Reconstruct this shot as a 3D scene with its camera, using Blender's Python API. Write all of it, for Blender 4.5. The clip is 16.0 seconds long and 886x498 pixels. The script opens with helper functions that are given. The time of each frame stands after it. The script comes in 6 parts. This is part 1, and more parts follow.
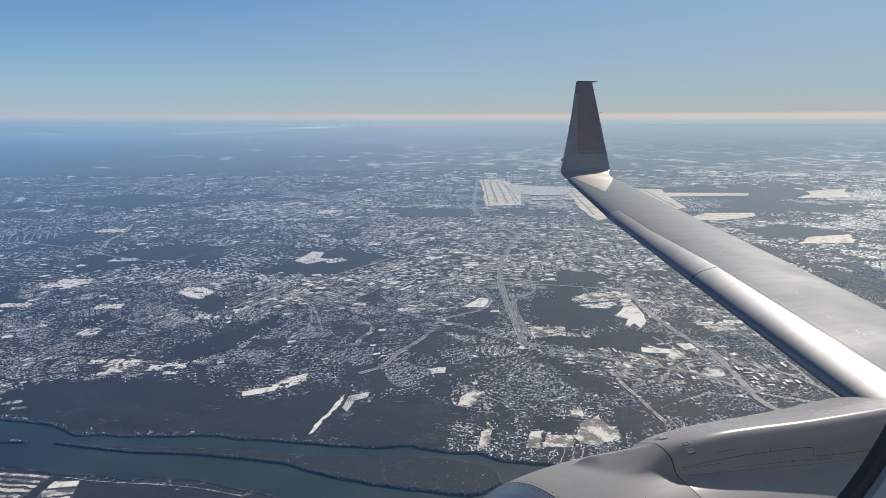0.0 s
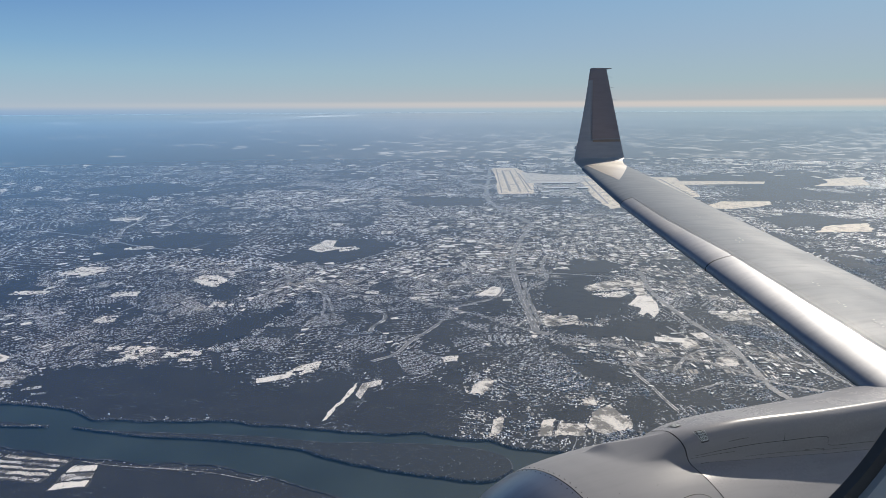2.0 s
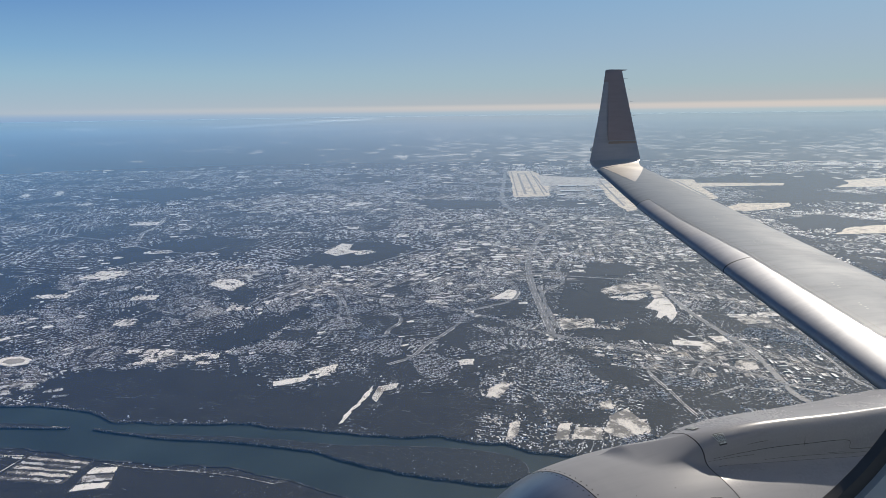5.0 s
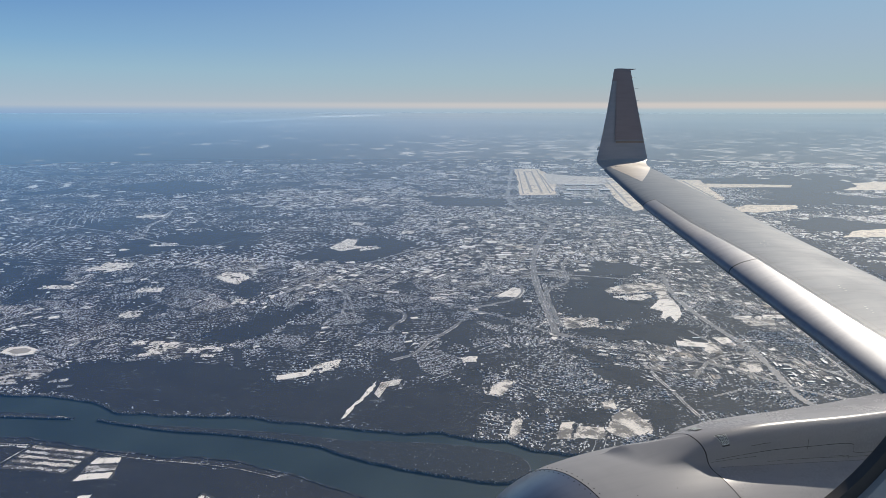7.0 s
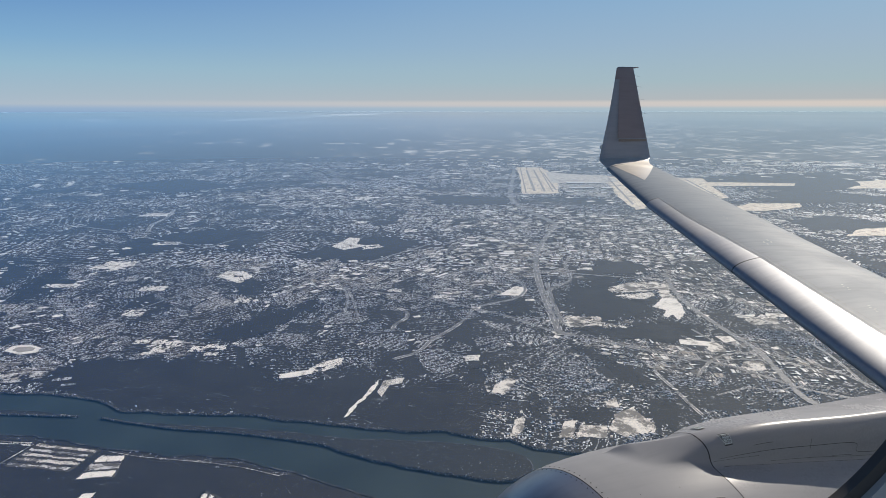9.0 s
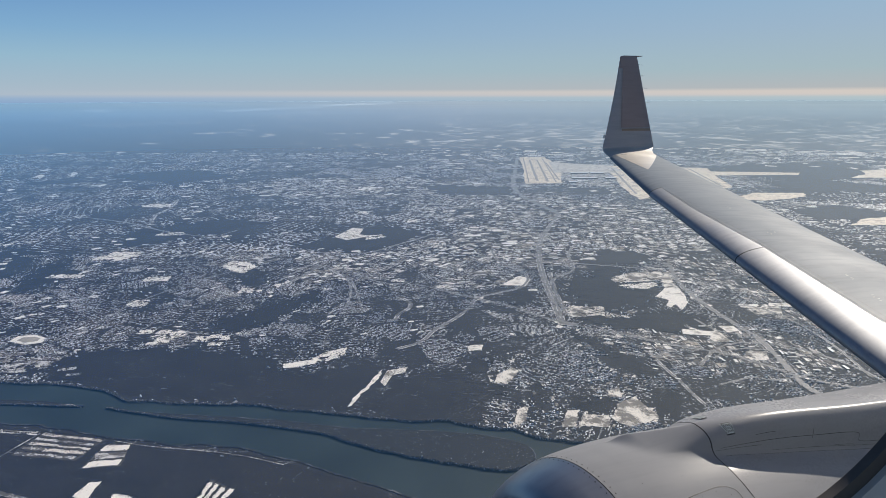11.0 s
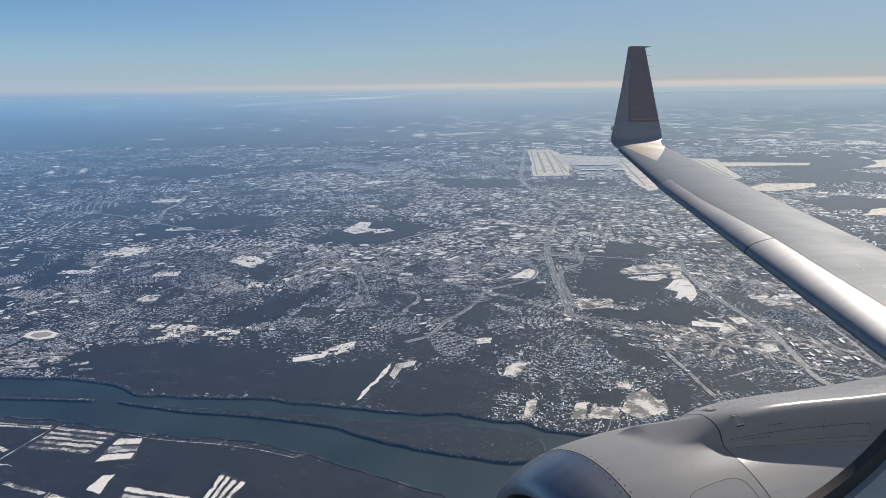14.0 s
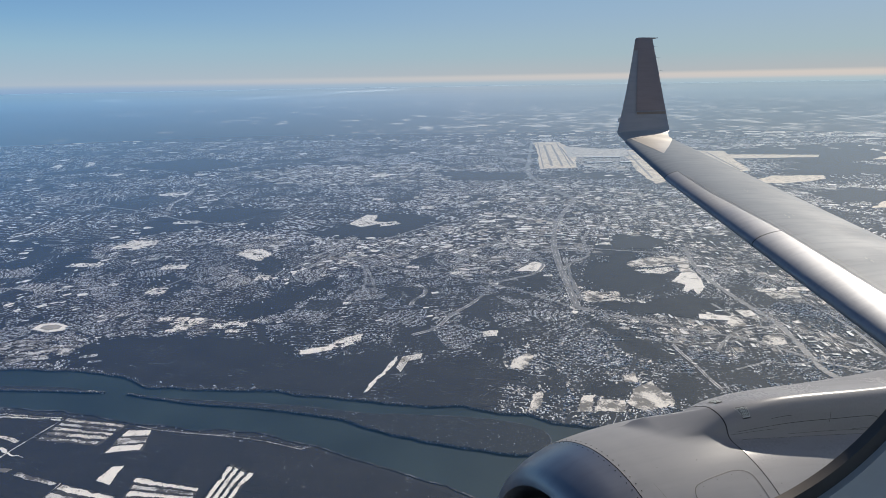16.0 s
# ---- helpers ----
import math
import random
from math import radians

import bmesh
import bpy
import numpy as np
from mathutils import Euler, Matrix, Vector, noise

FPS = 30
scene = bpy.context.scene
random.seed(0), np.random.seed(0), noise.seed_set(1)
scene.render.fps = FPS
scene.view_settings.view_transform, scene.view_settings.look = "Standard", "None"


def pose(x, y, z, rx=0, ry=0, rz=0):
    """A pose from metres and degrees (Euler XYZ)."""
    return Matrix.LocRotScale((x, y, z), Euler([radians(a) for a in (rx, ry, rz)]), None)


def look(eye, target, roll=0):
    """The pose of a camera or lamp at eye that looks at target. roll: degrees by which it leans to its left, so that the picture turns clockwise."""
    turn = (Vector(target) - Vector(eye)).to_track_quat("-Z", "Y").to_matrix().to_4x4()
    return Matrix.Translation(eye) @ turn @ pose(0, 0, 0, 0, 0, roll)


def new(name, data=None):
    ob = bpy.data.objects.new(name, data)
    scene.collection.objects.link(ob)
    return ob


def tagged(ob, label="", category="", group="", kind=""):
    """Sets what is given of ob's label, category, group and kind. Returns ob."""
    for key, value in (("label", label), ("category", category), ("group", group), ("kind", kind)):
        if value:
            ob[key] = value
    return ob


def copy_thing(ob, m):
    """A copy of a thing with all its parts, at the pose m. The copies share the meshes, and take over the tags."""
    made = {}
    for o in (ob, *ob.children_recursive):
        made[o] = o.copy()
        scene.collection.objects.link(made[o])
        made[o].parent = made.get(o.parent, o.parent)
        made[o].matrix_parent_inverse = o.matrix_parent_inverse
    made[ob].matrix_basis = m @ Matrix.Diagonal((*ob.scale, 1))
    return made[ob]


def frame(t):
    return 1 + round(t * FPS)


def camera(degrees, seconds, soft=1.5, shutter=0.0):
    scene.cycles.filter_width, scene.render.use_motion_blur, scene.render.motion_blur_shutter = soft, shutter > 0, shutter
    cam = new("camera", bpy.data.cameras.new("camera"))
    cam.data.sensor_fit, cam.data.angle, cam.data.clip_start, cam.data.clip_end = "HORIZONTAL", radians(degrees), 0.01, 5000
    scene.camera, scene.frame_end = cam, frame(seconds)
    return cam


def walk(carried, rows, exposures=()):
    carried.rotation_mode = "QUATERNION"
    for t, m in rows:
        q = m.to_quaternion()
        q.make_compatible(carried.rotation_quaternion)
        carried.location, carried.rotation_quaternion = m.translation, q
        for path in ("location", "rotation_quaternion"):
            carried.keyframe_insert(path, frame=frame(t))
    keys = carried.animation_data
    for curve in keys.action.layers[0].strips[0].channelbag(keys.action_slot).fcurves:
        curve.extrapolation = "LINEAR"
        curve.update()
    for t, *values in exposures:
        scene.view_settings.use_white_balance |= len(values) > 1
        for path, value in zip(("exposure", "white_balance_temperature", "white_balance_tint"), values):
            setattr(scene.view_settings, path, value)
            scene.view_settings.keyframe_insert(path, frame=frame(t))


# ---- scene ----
# A starboard cabin window of an airliner. The airliner stands at true size; the winter
# landscape under it is laid out at one to a hundred, so that its horizon is in reach.
cam = camera(69.4, 16.0, soft=0.6)
EYE = 30.0
ROWS = [
    (0, 0.0023, 0.0173, 0.0161, 78.632, 0.123, -3.340),
    (0.5, 0.0062, 0.0083, 0.0098, 78.018, 0.087, -2.702),
    (1, -0.0011, 0.0123, 0.0113, 77.679, 0.005, -2.389),
    (1.5, 0.0042, 0.0088, 0.0115, 77.620, 0.031, -2.292),
    (2, -0.0008, 0.0111, 0.0106, 77.622, 0.297, -2.232),
    (2.5, 0.0054, 0.0089, 0.0109, 77.746, 0.756, -2.003),
    (3, 0.0039, 0.0066, 0.0078, 77.936, 1.082, -1.744),
    (3.5, 0.0023, 0.0063, 0.0074, 78.045, 1.280, -1.480),
    (4, 0.0031, 0.0057, 0.0044, 78.024, 1.212, -1.249),
    (6.5, 0.0006, -0.0007, 0.0001, 77.731, 0.096, -0.478),
    (7, -0.0004, -0.0007, -0.0004, 77.659, -0.018, -0.285),
    (7.5, 0.0027, 0.0001, 0.0007, 77.578, -0.067, -0.066),
    (8, -0.0000, 0.0000, 0.0000, 77.600, -0.000, 0.000),
    (8.5, 0.0000, -0.0000, -0.0000, 77.600, -0.000, 0.000),
    (9, 0.0017, 0.0003, 0.0015, 77.535, 0.045, -0.061),
    (11.5, 0.0036, 0.0013, 0.0028, 76.542, 0.329, 0.293),
    (12, 0.0052, 0.0002, 0.0050, 76.511, 0.621, 0.183),
    (12.5, 0.0036, 0.0027, 0.0026, 76.327, 0.639, 0.117),
    (13, 0.0062, 0.0021, 0.0055, 76.173, 0.762, 0.225),
    (13.5, 0.0035, 0.0026, 0.0036, 76.045, 0.683, 0.482),
    (14, 0.0054, -0.0009, 0.0021, 76.052, 0.737, 0.780),
    (14.5, 0.0039, -0.0019, 0.0028, 75.948, 0.753, 0.945),
    (15, 0.0021, -0.0024, 0.0003, 75.733, 0.731, 1.095),
    (15.5, 0.0077, -0.0016, 0.0026, 75.546, 0.870, 1.198),
    (16, 0.0109, -0.0060, 0.0008, 75.425, 0.931, 1.325),
]
walk(cam, [(t, pose(x, y, EYE + z, rx, ry, rz)) for t, x, y, z, rx, ry, rz in ROWS], exposures=[(0.0, -0.05), (16.0, -0.05)])

# ---------------------------------------------------------------- world and sun
SUN_AZ, SUN_EL = 42.0, 29.5      # degrees clockwise from +y, and above the horizon
world = bpy.data.worlds.new("winter_sky")
scene.world = world
world.use_nodes = True
sky = world.node_tree.nodes.new("ShaderNodeTexSky")
sky.sky_type = "NISHITA"
sky.sun_disc = False
sky.sun_elevation, sky.sun_rotation = radians(SUN_EL), radians(SUN_AZ)
sky.altitude, sky.air_density, sky.dust_density, sky.ozone_density = 2500, 1.1, 0.2, 2.0
world.node_tree.nodes["Background"].inputs[1].default_value = 0.072
tint = world.node_tree.nodes.new("ShaderNodeMix")
tint.data_type, tint.blend_type = "RGBA", "MULTIPLY"
tint.inputs[0].default_value, tint.inputs[7].default_value = 1.0, (0.905, 1.0, 1.12, 1.0)
world.node_tree.links.new(sky.outputs[0], tint.inputs[6])
world.node_tree.links.new(tint.outputs[2], world.node_tree.nodes["Background"].inputs[0])
sun_data = bpy.data.lights.new("sun", "SUN")
sun_data.energy, sun_data.angle, sun_data.color = 6.3, radians(0.53), (1.0, 0.905, 0.785)
sun = new("sun", sun_data)
SUN_DIR = Vector((math.sin(radians(SUN_AZ)) * math.cos(radians(SUN_EL)), math.cos(radians(SUN_AZ)) * math.cos(radians(SUN_EL)), math.sin(radians(SUN_EL))))
sun.matrix_world = look(SUN_DIR * 60, (0, 0, 0))


# ---------------------------------------------------------------- materials
class Net:
    """A node material in the making."""

    def __init__(self, name):
        self.mat = bpy.data.materials.new(name)
        self.mat.use_nodes = True
        self.tree = self.mat.node_tree
        self.bsdf = self.tree.nodes["Principled BSDF"]
        self.out = self.tree.nodes["Material Output"]

    def node(self, kind, **values):
        n = self.tree.nodes.new(kind)
        for key, value in values.items():
            n.inputs[key].default_value = value
        return n

    def link(self, a, b):
        self.tree.links.new(a, b)

    def coords(self):
        return self.node("ShaderNodeTexCoord").outputs["Object"]

    def noise(self, scale, detail=4.0, rough=0.55, at=None):
        n = self.node("ShaderNodeTexNoise", Scale=scale, Detail=detail, Roughness=rough)
        self.link(at or self.coords(), n.inputs["Vector"])
        return n.outputs["Fac"]

    def ramp(self, fac, stops):
        n = self.node("ShaderNodeValToRGB")
        e = n.color_ramp.elements
        while len(e) < len(stops):
            e.new(0.5)
        for k, (p, c) in enumerate(stops):
            e[k].position = p
            e[k].color = (*c, 1) if isinstance(c, tuple) else (c, c, c, 1)
        self.link(fac, n.inputs["Fac"])
        return n.outputs["Color"]

    def mix(self, fac, a, b, blend="MIX"):
        n = self.tree.nodes.new("ShaderNodeMix")
        n.data_type, n.blend_type = "RGBA", blend
        for socket, value in ((n.inputs[0], fac), (n.inputs[6], a), (n.inputs[7], b)):
            if hasattr(value, "is_output"):
                self.link(value, socket)
            else:
                socket.default_value = (*value, 1) if isinstance(value, tuple) else value
        return n.outputs[2]

    def maths(self, op, a, b=0.0):
        n = self.tree.nodes.new("ShaderNodeMath")
        n.operation = op
        for socket, value in ((n.inputs[0], a), (n.inputs[1], b)):
            if hasattr(value, "is_output"):
                self.link(value, socket)
            else:
                socket.default_value = value
        return n.outputs[0]

    def bump(self, height, strength, distance):
        n = self.node("ShaderNodeBump", Strength=strength, Distance=distance)
        self.link(height, n.inputs["Height"])
        self.link(n.outputs["Normal"], self.bsdf.inputs["Normal"])

    def set(self, colour=None, rough=None, metal=None, coat=None, shine=0.5):
        self.bsdf.inputs["Specular IOR Level"].default_value = shine
        for key, value in (("Base Color", colour), ("Roughness", rough), ("Metallic", metal), ("Coat Weight", coat)):
            if value is None:
                continue
            if hasattr(value, "is_output"):
                self.link(value, self.bsdf.inputs[key])
            else:
                self.bsdf.inputs[key].default_value = (*value, 1) if isinstance(value, tuple) else value
        return self.mat


def mottled(name, a, b, scale, rough=0.8, metal=0.0, bump=0.0, fine=7.0):
    """Two tones in two sizes of noise, with a slight relief."""
    n = Net(name)
    big = n.noise(scale, 5)
    small = n.noise(scale * fine, 4)
    both = n.maths("ADD", n.maths("MULTIPLY", big, 0.6), n.maths("MULTIPLY", small, 0.4))
    n.set(n.ramp(both, [(0.36, a), (0.64, b)]), n.ramp(small, [(0.3, rough - 0.06), (0.7, rough + 0.06)]), metal)
    if bump:
        n.bump(small, 0.4, bump)
    return n.mat


def ground_material():
    """Bare winter woods and grass with thin snow lying in the openings."""
    n = Net("winter_ground")
    at = n.coords()
    woods = n.ramp(n.noise(0.045, 5, 0.6, at), [(0.42, (0.006, 0.007, 0.009)), (0.62, (0.018, 0.018, 0.020))])
    grain = n.noise(5.0, 4, 0.7, at)
    base = n.mix(0.5, woods, n.ramp(grain, [(0.3, (0.006, 0.006, 0.008)), (0.7, (0.036, 0.036, 0.037))]))
    where = n.ramp(n.noise(0.07, 5, 0.62, at), [(0.46, 0.0), (0.58, 1.0)])
    broad = n.ramp(n.noise(0.55, 4, 0.65, at), [(0.58, 0.0), (0.63, 1.0)])
    fleck = n.ramp(n.noise(2.2, 3, 0.65, at), [(0.57, 0.0), (0.61, 1.0)])
    tiny = n.ramp(n.noise(8.0, 2, 0.6, at), [(0.53, 0.0), (0.57, 1.0)])
    sharp = n.maths("MAXIMUM", n.maths("MULTIPLY", fleck, tiny), n.maths("MULTIPLY", broad, n.maths("MAXIMUM", fleck, tiny)))
    snow = n.maths("MULTIPLY", where, sharp)
    n.set(n.mix(snow, base, (0.80, 0.80, 0.81)), 0.9)
    n.bump(grain, 0.6, 0.05)
    return n.mat


def snow_material(name, bright, bare, cover):
    """Snow lying thin over mown grass: cover is the share that is white."""
    n = Net(name)
    at = n.coords()
    drift = n.noise(0.55, 6, 0.62, at)
    fine = n.noise(6.0, 4, 0.6, at)
    both = n.maths("ADD", n.maths("MULTIPLY", drift, 0.7), n.maths("MULTIPLY", fine, 0.3))
    n.set(n.ramp(both, [(0.62 - cover * 0.32, bare), (0.70 - cover * 0.32, bright)]), 0.75)
    n.bump(fine, 0.5, 0.02)
    return n.mat


def island_roof():
    """Roofs: most under snow, others bare shingle, each its own."""
    n = Net("snowy_shingle")
    pick = n.node("ShaderNodeNewGeometry").outputs["Random Per Island"]
    n.set(n.ramp(pick, [(0.0, (0.05, 0.05, 0.055)), (0.36, (0.10, 0.095, 0.095)), (0.42, (0.60, 0.60, 0.62)), (0.52, (0.90, 0.90, 0.91)), (1.0, (0.95, 0.95, 0.96))]), 0.55)
    return n.mat


def island_tone(name, stops, rough=0.85):
    n = Net(name)
    pick = n.node("ShaderNodeNewGeometry").outputs["Random Per Island"]
    n.set(n.ramp(pick, stops), rough)
    return n.mat


def tree_material():
    """Leafless crowns: each its own tone, with browner and paler stands here and there, drawn out in bands."""
    n = Net("bare_branches")
    pick = n.node("ShaderNodeNewGeometry").outputs["Random Per Island"]
    own = n.ramp(pick, [(0.0, (0.036, 0.036, 0.042)), (0.6, (0.078, 0.077, 0.079)), (0.92, (0.17, 0.165, 0.16)), (1.0, (0.50, 0.49, 0.48))])
    stretch = n.node("ShaderNodeMapping")
    stretch.inputs["Scale"].default_value = (0.22, 0.75, 1.0)
    stretch.inputs["Rotation"].default_value = (0.0, 0.0, 0.18)
    n.link(n.coords(), stretch.inputs["Vector"])
    stand = n.ramp(n.noise(0.8, 5, 0.62, stretch.outputs["Vector"]), [(0.38, (0.12, 0.14, 0.17)), (0.50, (0.36, 0.355, 0.35)), (0.62, (1.0, 0.92, 0.86))])
    n.set(n.mix(1.0, own, stand, "MULTIPLY"), 0.9)
    return n.mat


def water_material(name, deep, rough):
    n = Net(name)
    at = n.coords()
    n.set(n.ramp(n.noise(0.15, 3, 0.5, at), [(0.35, deep), (0.7, tuple(c * 1.5 for c in deep))]), rough, shine=0.2)
    n.bump(n.noise(14.0, 3, 0.6, at), 0.25, 0.01)
    return n.mat


def painted_metal(name, tone, rough, metal, streak, coat=0.0, shine=0.5):
    """Aircraft skin: even paint or bare alloy with streaks of dirt along the airflow and faint dents."""
    n = Net(name)
    at = n.coords()
    stretch = n.node("ShaderNodeMapping")
    stretch.inputs["Scale"].default_value = (0.5, 5.0, 5.0)
    n.link(at, stretch.inputs["Vector"])
    lines = n.noise(2.2, 5, 0.6, stretch.outputs["Vector"])
    cloud = n.noise(1.1, 4, 0.55, at)
    grain = n.noise(60.0, 3, 0.6, at)
    dirty = n.mix(n.ramp(lines, [(0.45, 0.0), (0.75, streak)]), tone, tuple(c * 0.55 for c in tone))
    tint = n.mix(n.ramp(cloud, [(0.35, 0.0), (0.7, streak * 0.7)]), dirty, tuple(c * 0.8 for c in tone))
    n.set(tint, n.ramp(n.maths("ADD", n.maths("MULTIPLY", cloud, 0.7), n.maths("MULTIPLY", grain, 0.3)), [(0.3, rough * 0.8), (0.7, min(1.0, rough * 1.25))]), metal, coat, shine)
    n.bsdf.inputs["Coat Roughness"].default_value = 0.22
    n.bump(n.maths("ADD", n.maths("MULTIPLY", cloud, 1.0), n.maths("MULTIPLY", grain, 0.04)), 0.06, 0.02)
    return n.mat


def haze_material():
    """A flat sheet painted as haze between the cabin and the land: the farther out, the denser."""
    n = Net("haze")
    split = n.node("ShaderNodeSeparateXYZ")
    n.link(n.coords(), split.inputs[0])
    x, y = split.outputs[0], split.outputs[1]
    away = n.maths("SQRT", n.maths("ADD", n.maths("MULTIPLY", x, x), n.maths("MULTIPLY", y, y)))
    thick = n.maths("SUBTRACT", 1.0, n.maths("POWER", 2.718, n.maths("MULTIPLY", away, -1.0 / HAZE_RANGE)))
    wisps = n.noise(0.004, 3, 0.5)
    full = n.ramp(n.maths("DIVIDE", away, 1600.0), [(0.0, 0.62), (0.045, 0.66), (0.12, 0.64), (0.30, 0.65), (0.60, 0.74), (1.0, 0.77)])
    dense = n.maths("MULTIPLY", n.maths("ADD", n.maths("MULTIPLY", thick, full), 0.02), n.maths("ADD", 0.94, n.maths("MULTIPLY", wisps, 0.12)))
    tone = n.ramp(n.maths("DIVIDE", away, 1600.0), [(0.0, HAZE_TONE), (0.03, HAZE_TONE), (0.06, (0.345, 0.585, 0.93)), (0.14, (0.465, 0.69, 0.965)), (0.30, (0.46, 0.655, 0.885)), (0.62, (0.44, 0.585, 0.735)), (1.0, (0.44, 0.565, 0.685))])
    # scattered sunlight put into the tint: paler and warmer towards the sun
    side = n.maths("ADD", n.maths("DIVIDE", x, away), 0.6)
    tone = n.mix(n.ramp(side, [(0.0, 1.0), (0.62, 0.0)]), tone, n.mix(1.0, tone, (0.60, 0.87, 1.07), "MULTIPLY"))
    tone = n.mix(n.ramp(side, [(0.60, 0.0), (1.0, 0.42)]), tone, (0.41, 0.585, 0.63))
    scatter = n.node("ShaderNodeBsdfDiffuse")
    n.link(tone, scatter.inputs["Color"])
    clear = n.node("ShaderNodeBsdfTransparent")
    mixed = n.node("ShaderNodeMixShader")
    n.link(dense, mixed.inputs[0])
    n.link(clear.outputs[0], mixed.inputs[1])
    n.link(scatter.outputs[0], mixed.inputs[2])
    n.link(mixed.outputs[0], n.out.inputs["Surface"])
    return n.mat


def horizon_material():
    """A glowing ring painted as the low winter sky: bluer away from the sun, greyer and warmer towards it, over a pale
    band of far cloud.
    """
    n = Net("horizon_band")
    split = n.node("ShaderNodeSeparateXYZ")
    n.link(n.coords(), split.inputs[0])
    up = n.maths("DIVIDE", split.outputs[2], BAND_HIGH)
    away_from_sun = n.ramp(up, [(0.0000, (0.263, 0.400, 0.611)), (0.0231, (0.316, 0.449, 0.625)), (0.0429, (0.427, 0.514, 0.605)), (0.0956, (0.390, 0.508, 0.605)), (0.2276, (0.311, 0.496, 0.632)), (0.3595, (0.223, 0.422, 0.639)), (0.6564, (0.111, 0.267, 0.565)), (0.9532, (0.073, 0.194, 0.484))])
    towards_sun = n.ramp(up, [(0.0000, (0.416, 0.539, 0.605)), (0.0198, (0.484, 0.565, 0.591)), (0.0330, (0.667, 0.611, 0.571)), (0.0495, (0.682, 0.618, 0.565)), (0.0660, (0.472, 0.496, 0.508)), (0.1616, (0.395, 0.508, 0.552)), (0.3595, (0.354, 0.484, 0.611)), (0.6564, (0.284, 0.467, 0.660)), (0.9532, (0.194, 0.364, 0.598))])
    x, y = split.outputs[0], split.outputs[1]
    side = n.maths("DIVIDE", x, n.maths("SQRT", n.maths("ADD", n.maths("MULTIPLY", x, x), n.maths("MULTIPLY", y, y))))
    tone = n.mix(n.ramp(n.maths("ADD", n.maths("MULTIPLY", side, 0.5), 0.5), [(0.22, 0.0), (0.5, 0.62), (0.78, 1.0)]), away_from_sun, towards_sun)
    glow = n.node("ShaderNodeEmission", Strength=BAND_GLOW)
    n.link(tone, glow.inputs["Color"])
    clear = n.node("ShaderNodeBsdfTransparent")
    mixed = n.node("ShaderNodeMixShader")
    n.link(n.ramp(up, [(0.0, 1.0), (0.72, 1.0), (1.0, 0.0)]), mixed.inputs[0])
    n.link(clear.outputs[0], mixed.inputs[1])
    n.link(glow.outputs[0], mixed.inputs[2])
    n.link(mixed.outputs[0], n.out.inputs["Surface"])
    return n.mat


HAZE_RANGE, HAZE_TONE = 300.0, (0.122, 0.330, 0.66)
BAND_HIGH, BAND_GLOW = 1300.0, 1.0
GROUND = ground_material()
SNOW = snow_material("open_snow", (0.95, 0.905, 0.83), (0.30, 0.27, 0.22), 0.72)
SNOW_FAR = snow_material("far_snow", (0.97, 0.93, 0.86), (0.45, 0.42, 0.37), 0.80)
SNOW_COOL = snow_material("yard_snow", (0.90, 0.91, 0.93), (0.26, 0.26, 0.27), 0.66)
SNOW_PATCHY = snow_material("patchy_snow", (0.84, 0.79, 0.71), (0.17, 0.155, 0.135), 0.50)
SNOW_LAWN = snow_material("thin_lawn_snow", (0.30, 0.305, 0.315), (0.05, 0.05, 0.052), 0.52)
SNOW_THIN = snow_material("thin_snow", (0.70, 0.68, 0.65), (0.10, 0.092, 0.082), 0.50)
SNOW_AIRPORT = snow_material("airfield_snow", (0.96, 0.83, 0.64), (0.50, 0.40, 0.29), 0.62)
APRON = mottled("wet_apron", (0.24, 0.23, 0.21), (0.56, 0.50, 0.42), 0.35, 0.8)
SNOW_APRON = snow_material("apron_snow", (0.74, 0.69, 0.62), (0.34, 0.31, 0.27), 0.6)
STRIPE_DARK = mottled("hedge_row", (0.04, 0.038, 0.035), (0.11, 0.10, 0.09), 2.0, 0.9, bump=0.02)
ASPHALT = mottled("asphalt", (0.055, 0.056, 0.06), (0.12, 0.12, 0.125), 1.2, 0.7)
SALTED = mottled("salted_asphalt", (0.14, 0.14, 0.145), (0.26, 0.255, 0.25), 1.5, 0.7)
WATER = water_material("river_water", (0.026, 0.037, 0.036), 0.5)
SHORE = snow_material("shore_frost", (0.13, 0.135, 0.145), (0.02, 0.02, 0.022), 0.38)
# pale reflection of the sky on the far lakes, put into their colour
LAKE_SHEEN = mottled("lake_sky_sheen", (0.80, 0.82, 0.84), (0.9, 0.9, 0.9), 0.02, 0.35)
BRUSH = mottled("bare_brush", (0.006, 0.008, 0.010), (0.018, 0.021, 0.023), 1.6, 0.9, bump=0.05)
WOOD_FLOOR = mottled("forest_floor", (0.008, 0.008, 0.009), (0.022, 0.021, 0.021), 0.25, 0.9, bump=0.04)
TREES = tree_material()
FROSTED = island_tone("frosted_brush", [(0.0, (0.05, 0.05, 0.055)), (0.6, (0.12, 0.118, 0.118)), (0.88, (0.22, 0.215, 0.21)), (1.0, (0.55, 0.54, 0.53))])
LITTER = island_tone("leaf_litter", [(0.0, (0.045, 0.042, 0.040)), (0.7, (0.11, 0.10, 0.09)), (1.0, (0.30, 0.28, 0.26))])
WALLS = island_tone("house_walls", [(0.0, (0.16, 0.13, 0.11)), (0.4, (0.28, 0.26, 0.24)), (0.8, (0.42, 0.40, 0.37)), (1.0, (0.16, 0.09, 0.07))])
ROOFS = island_roof()
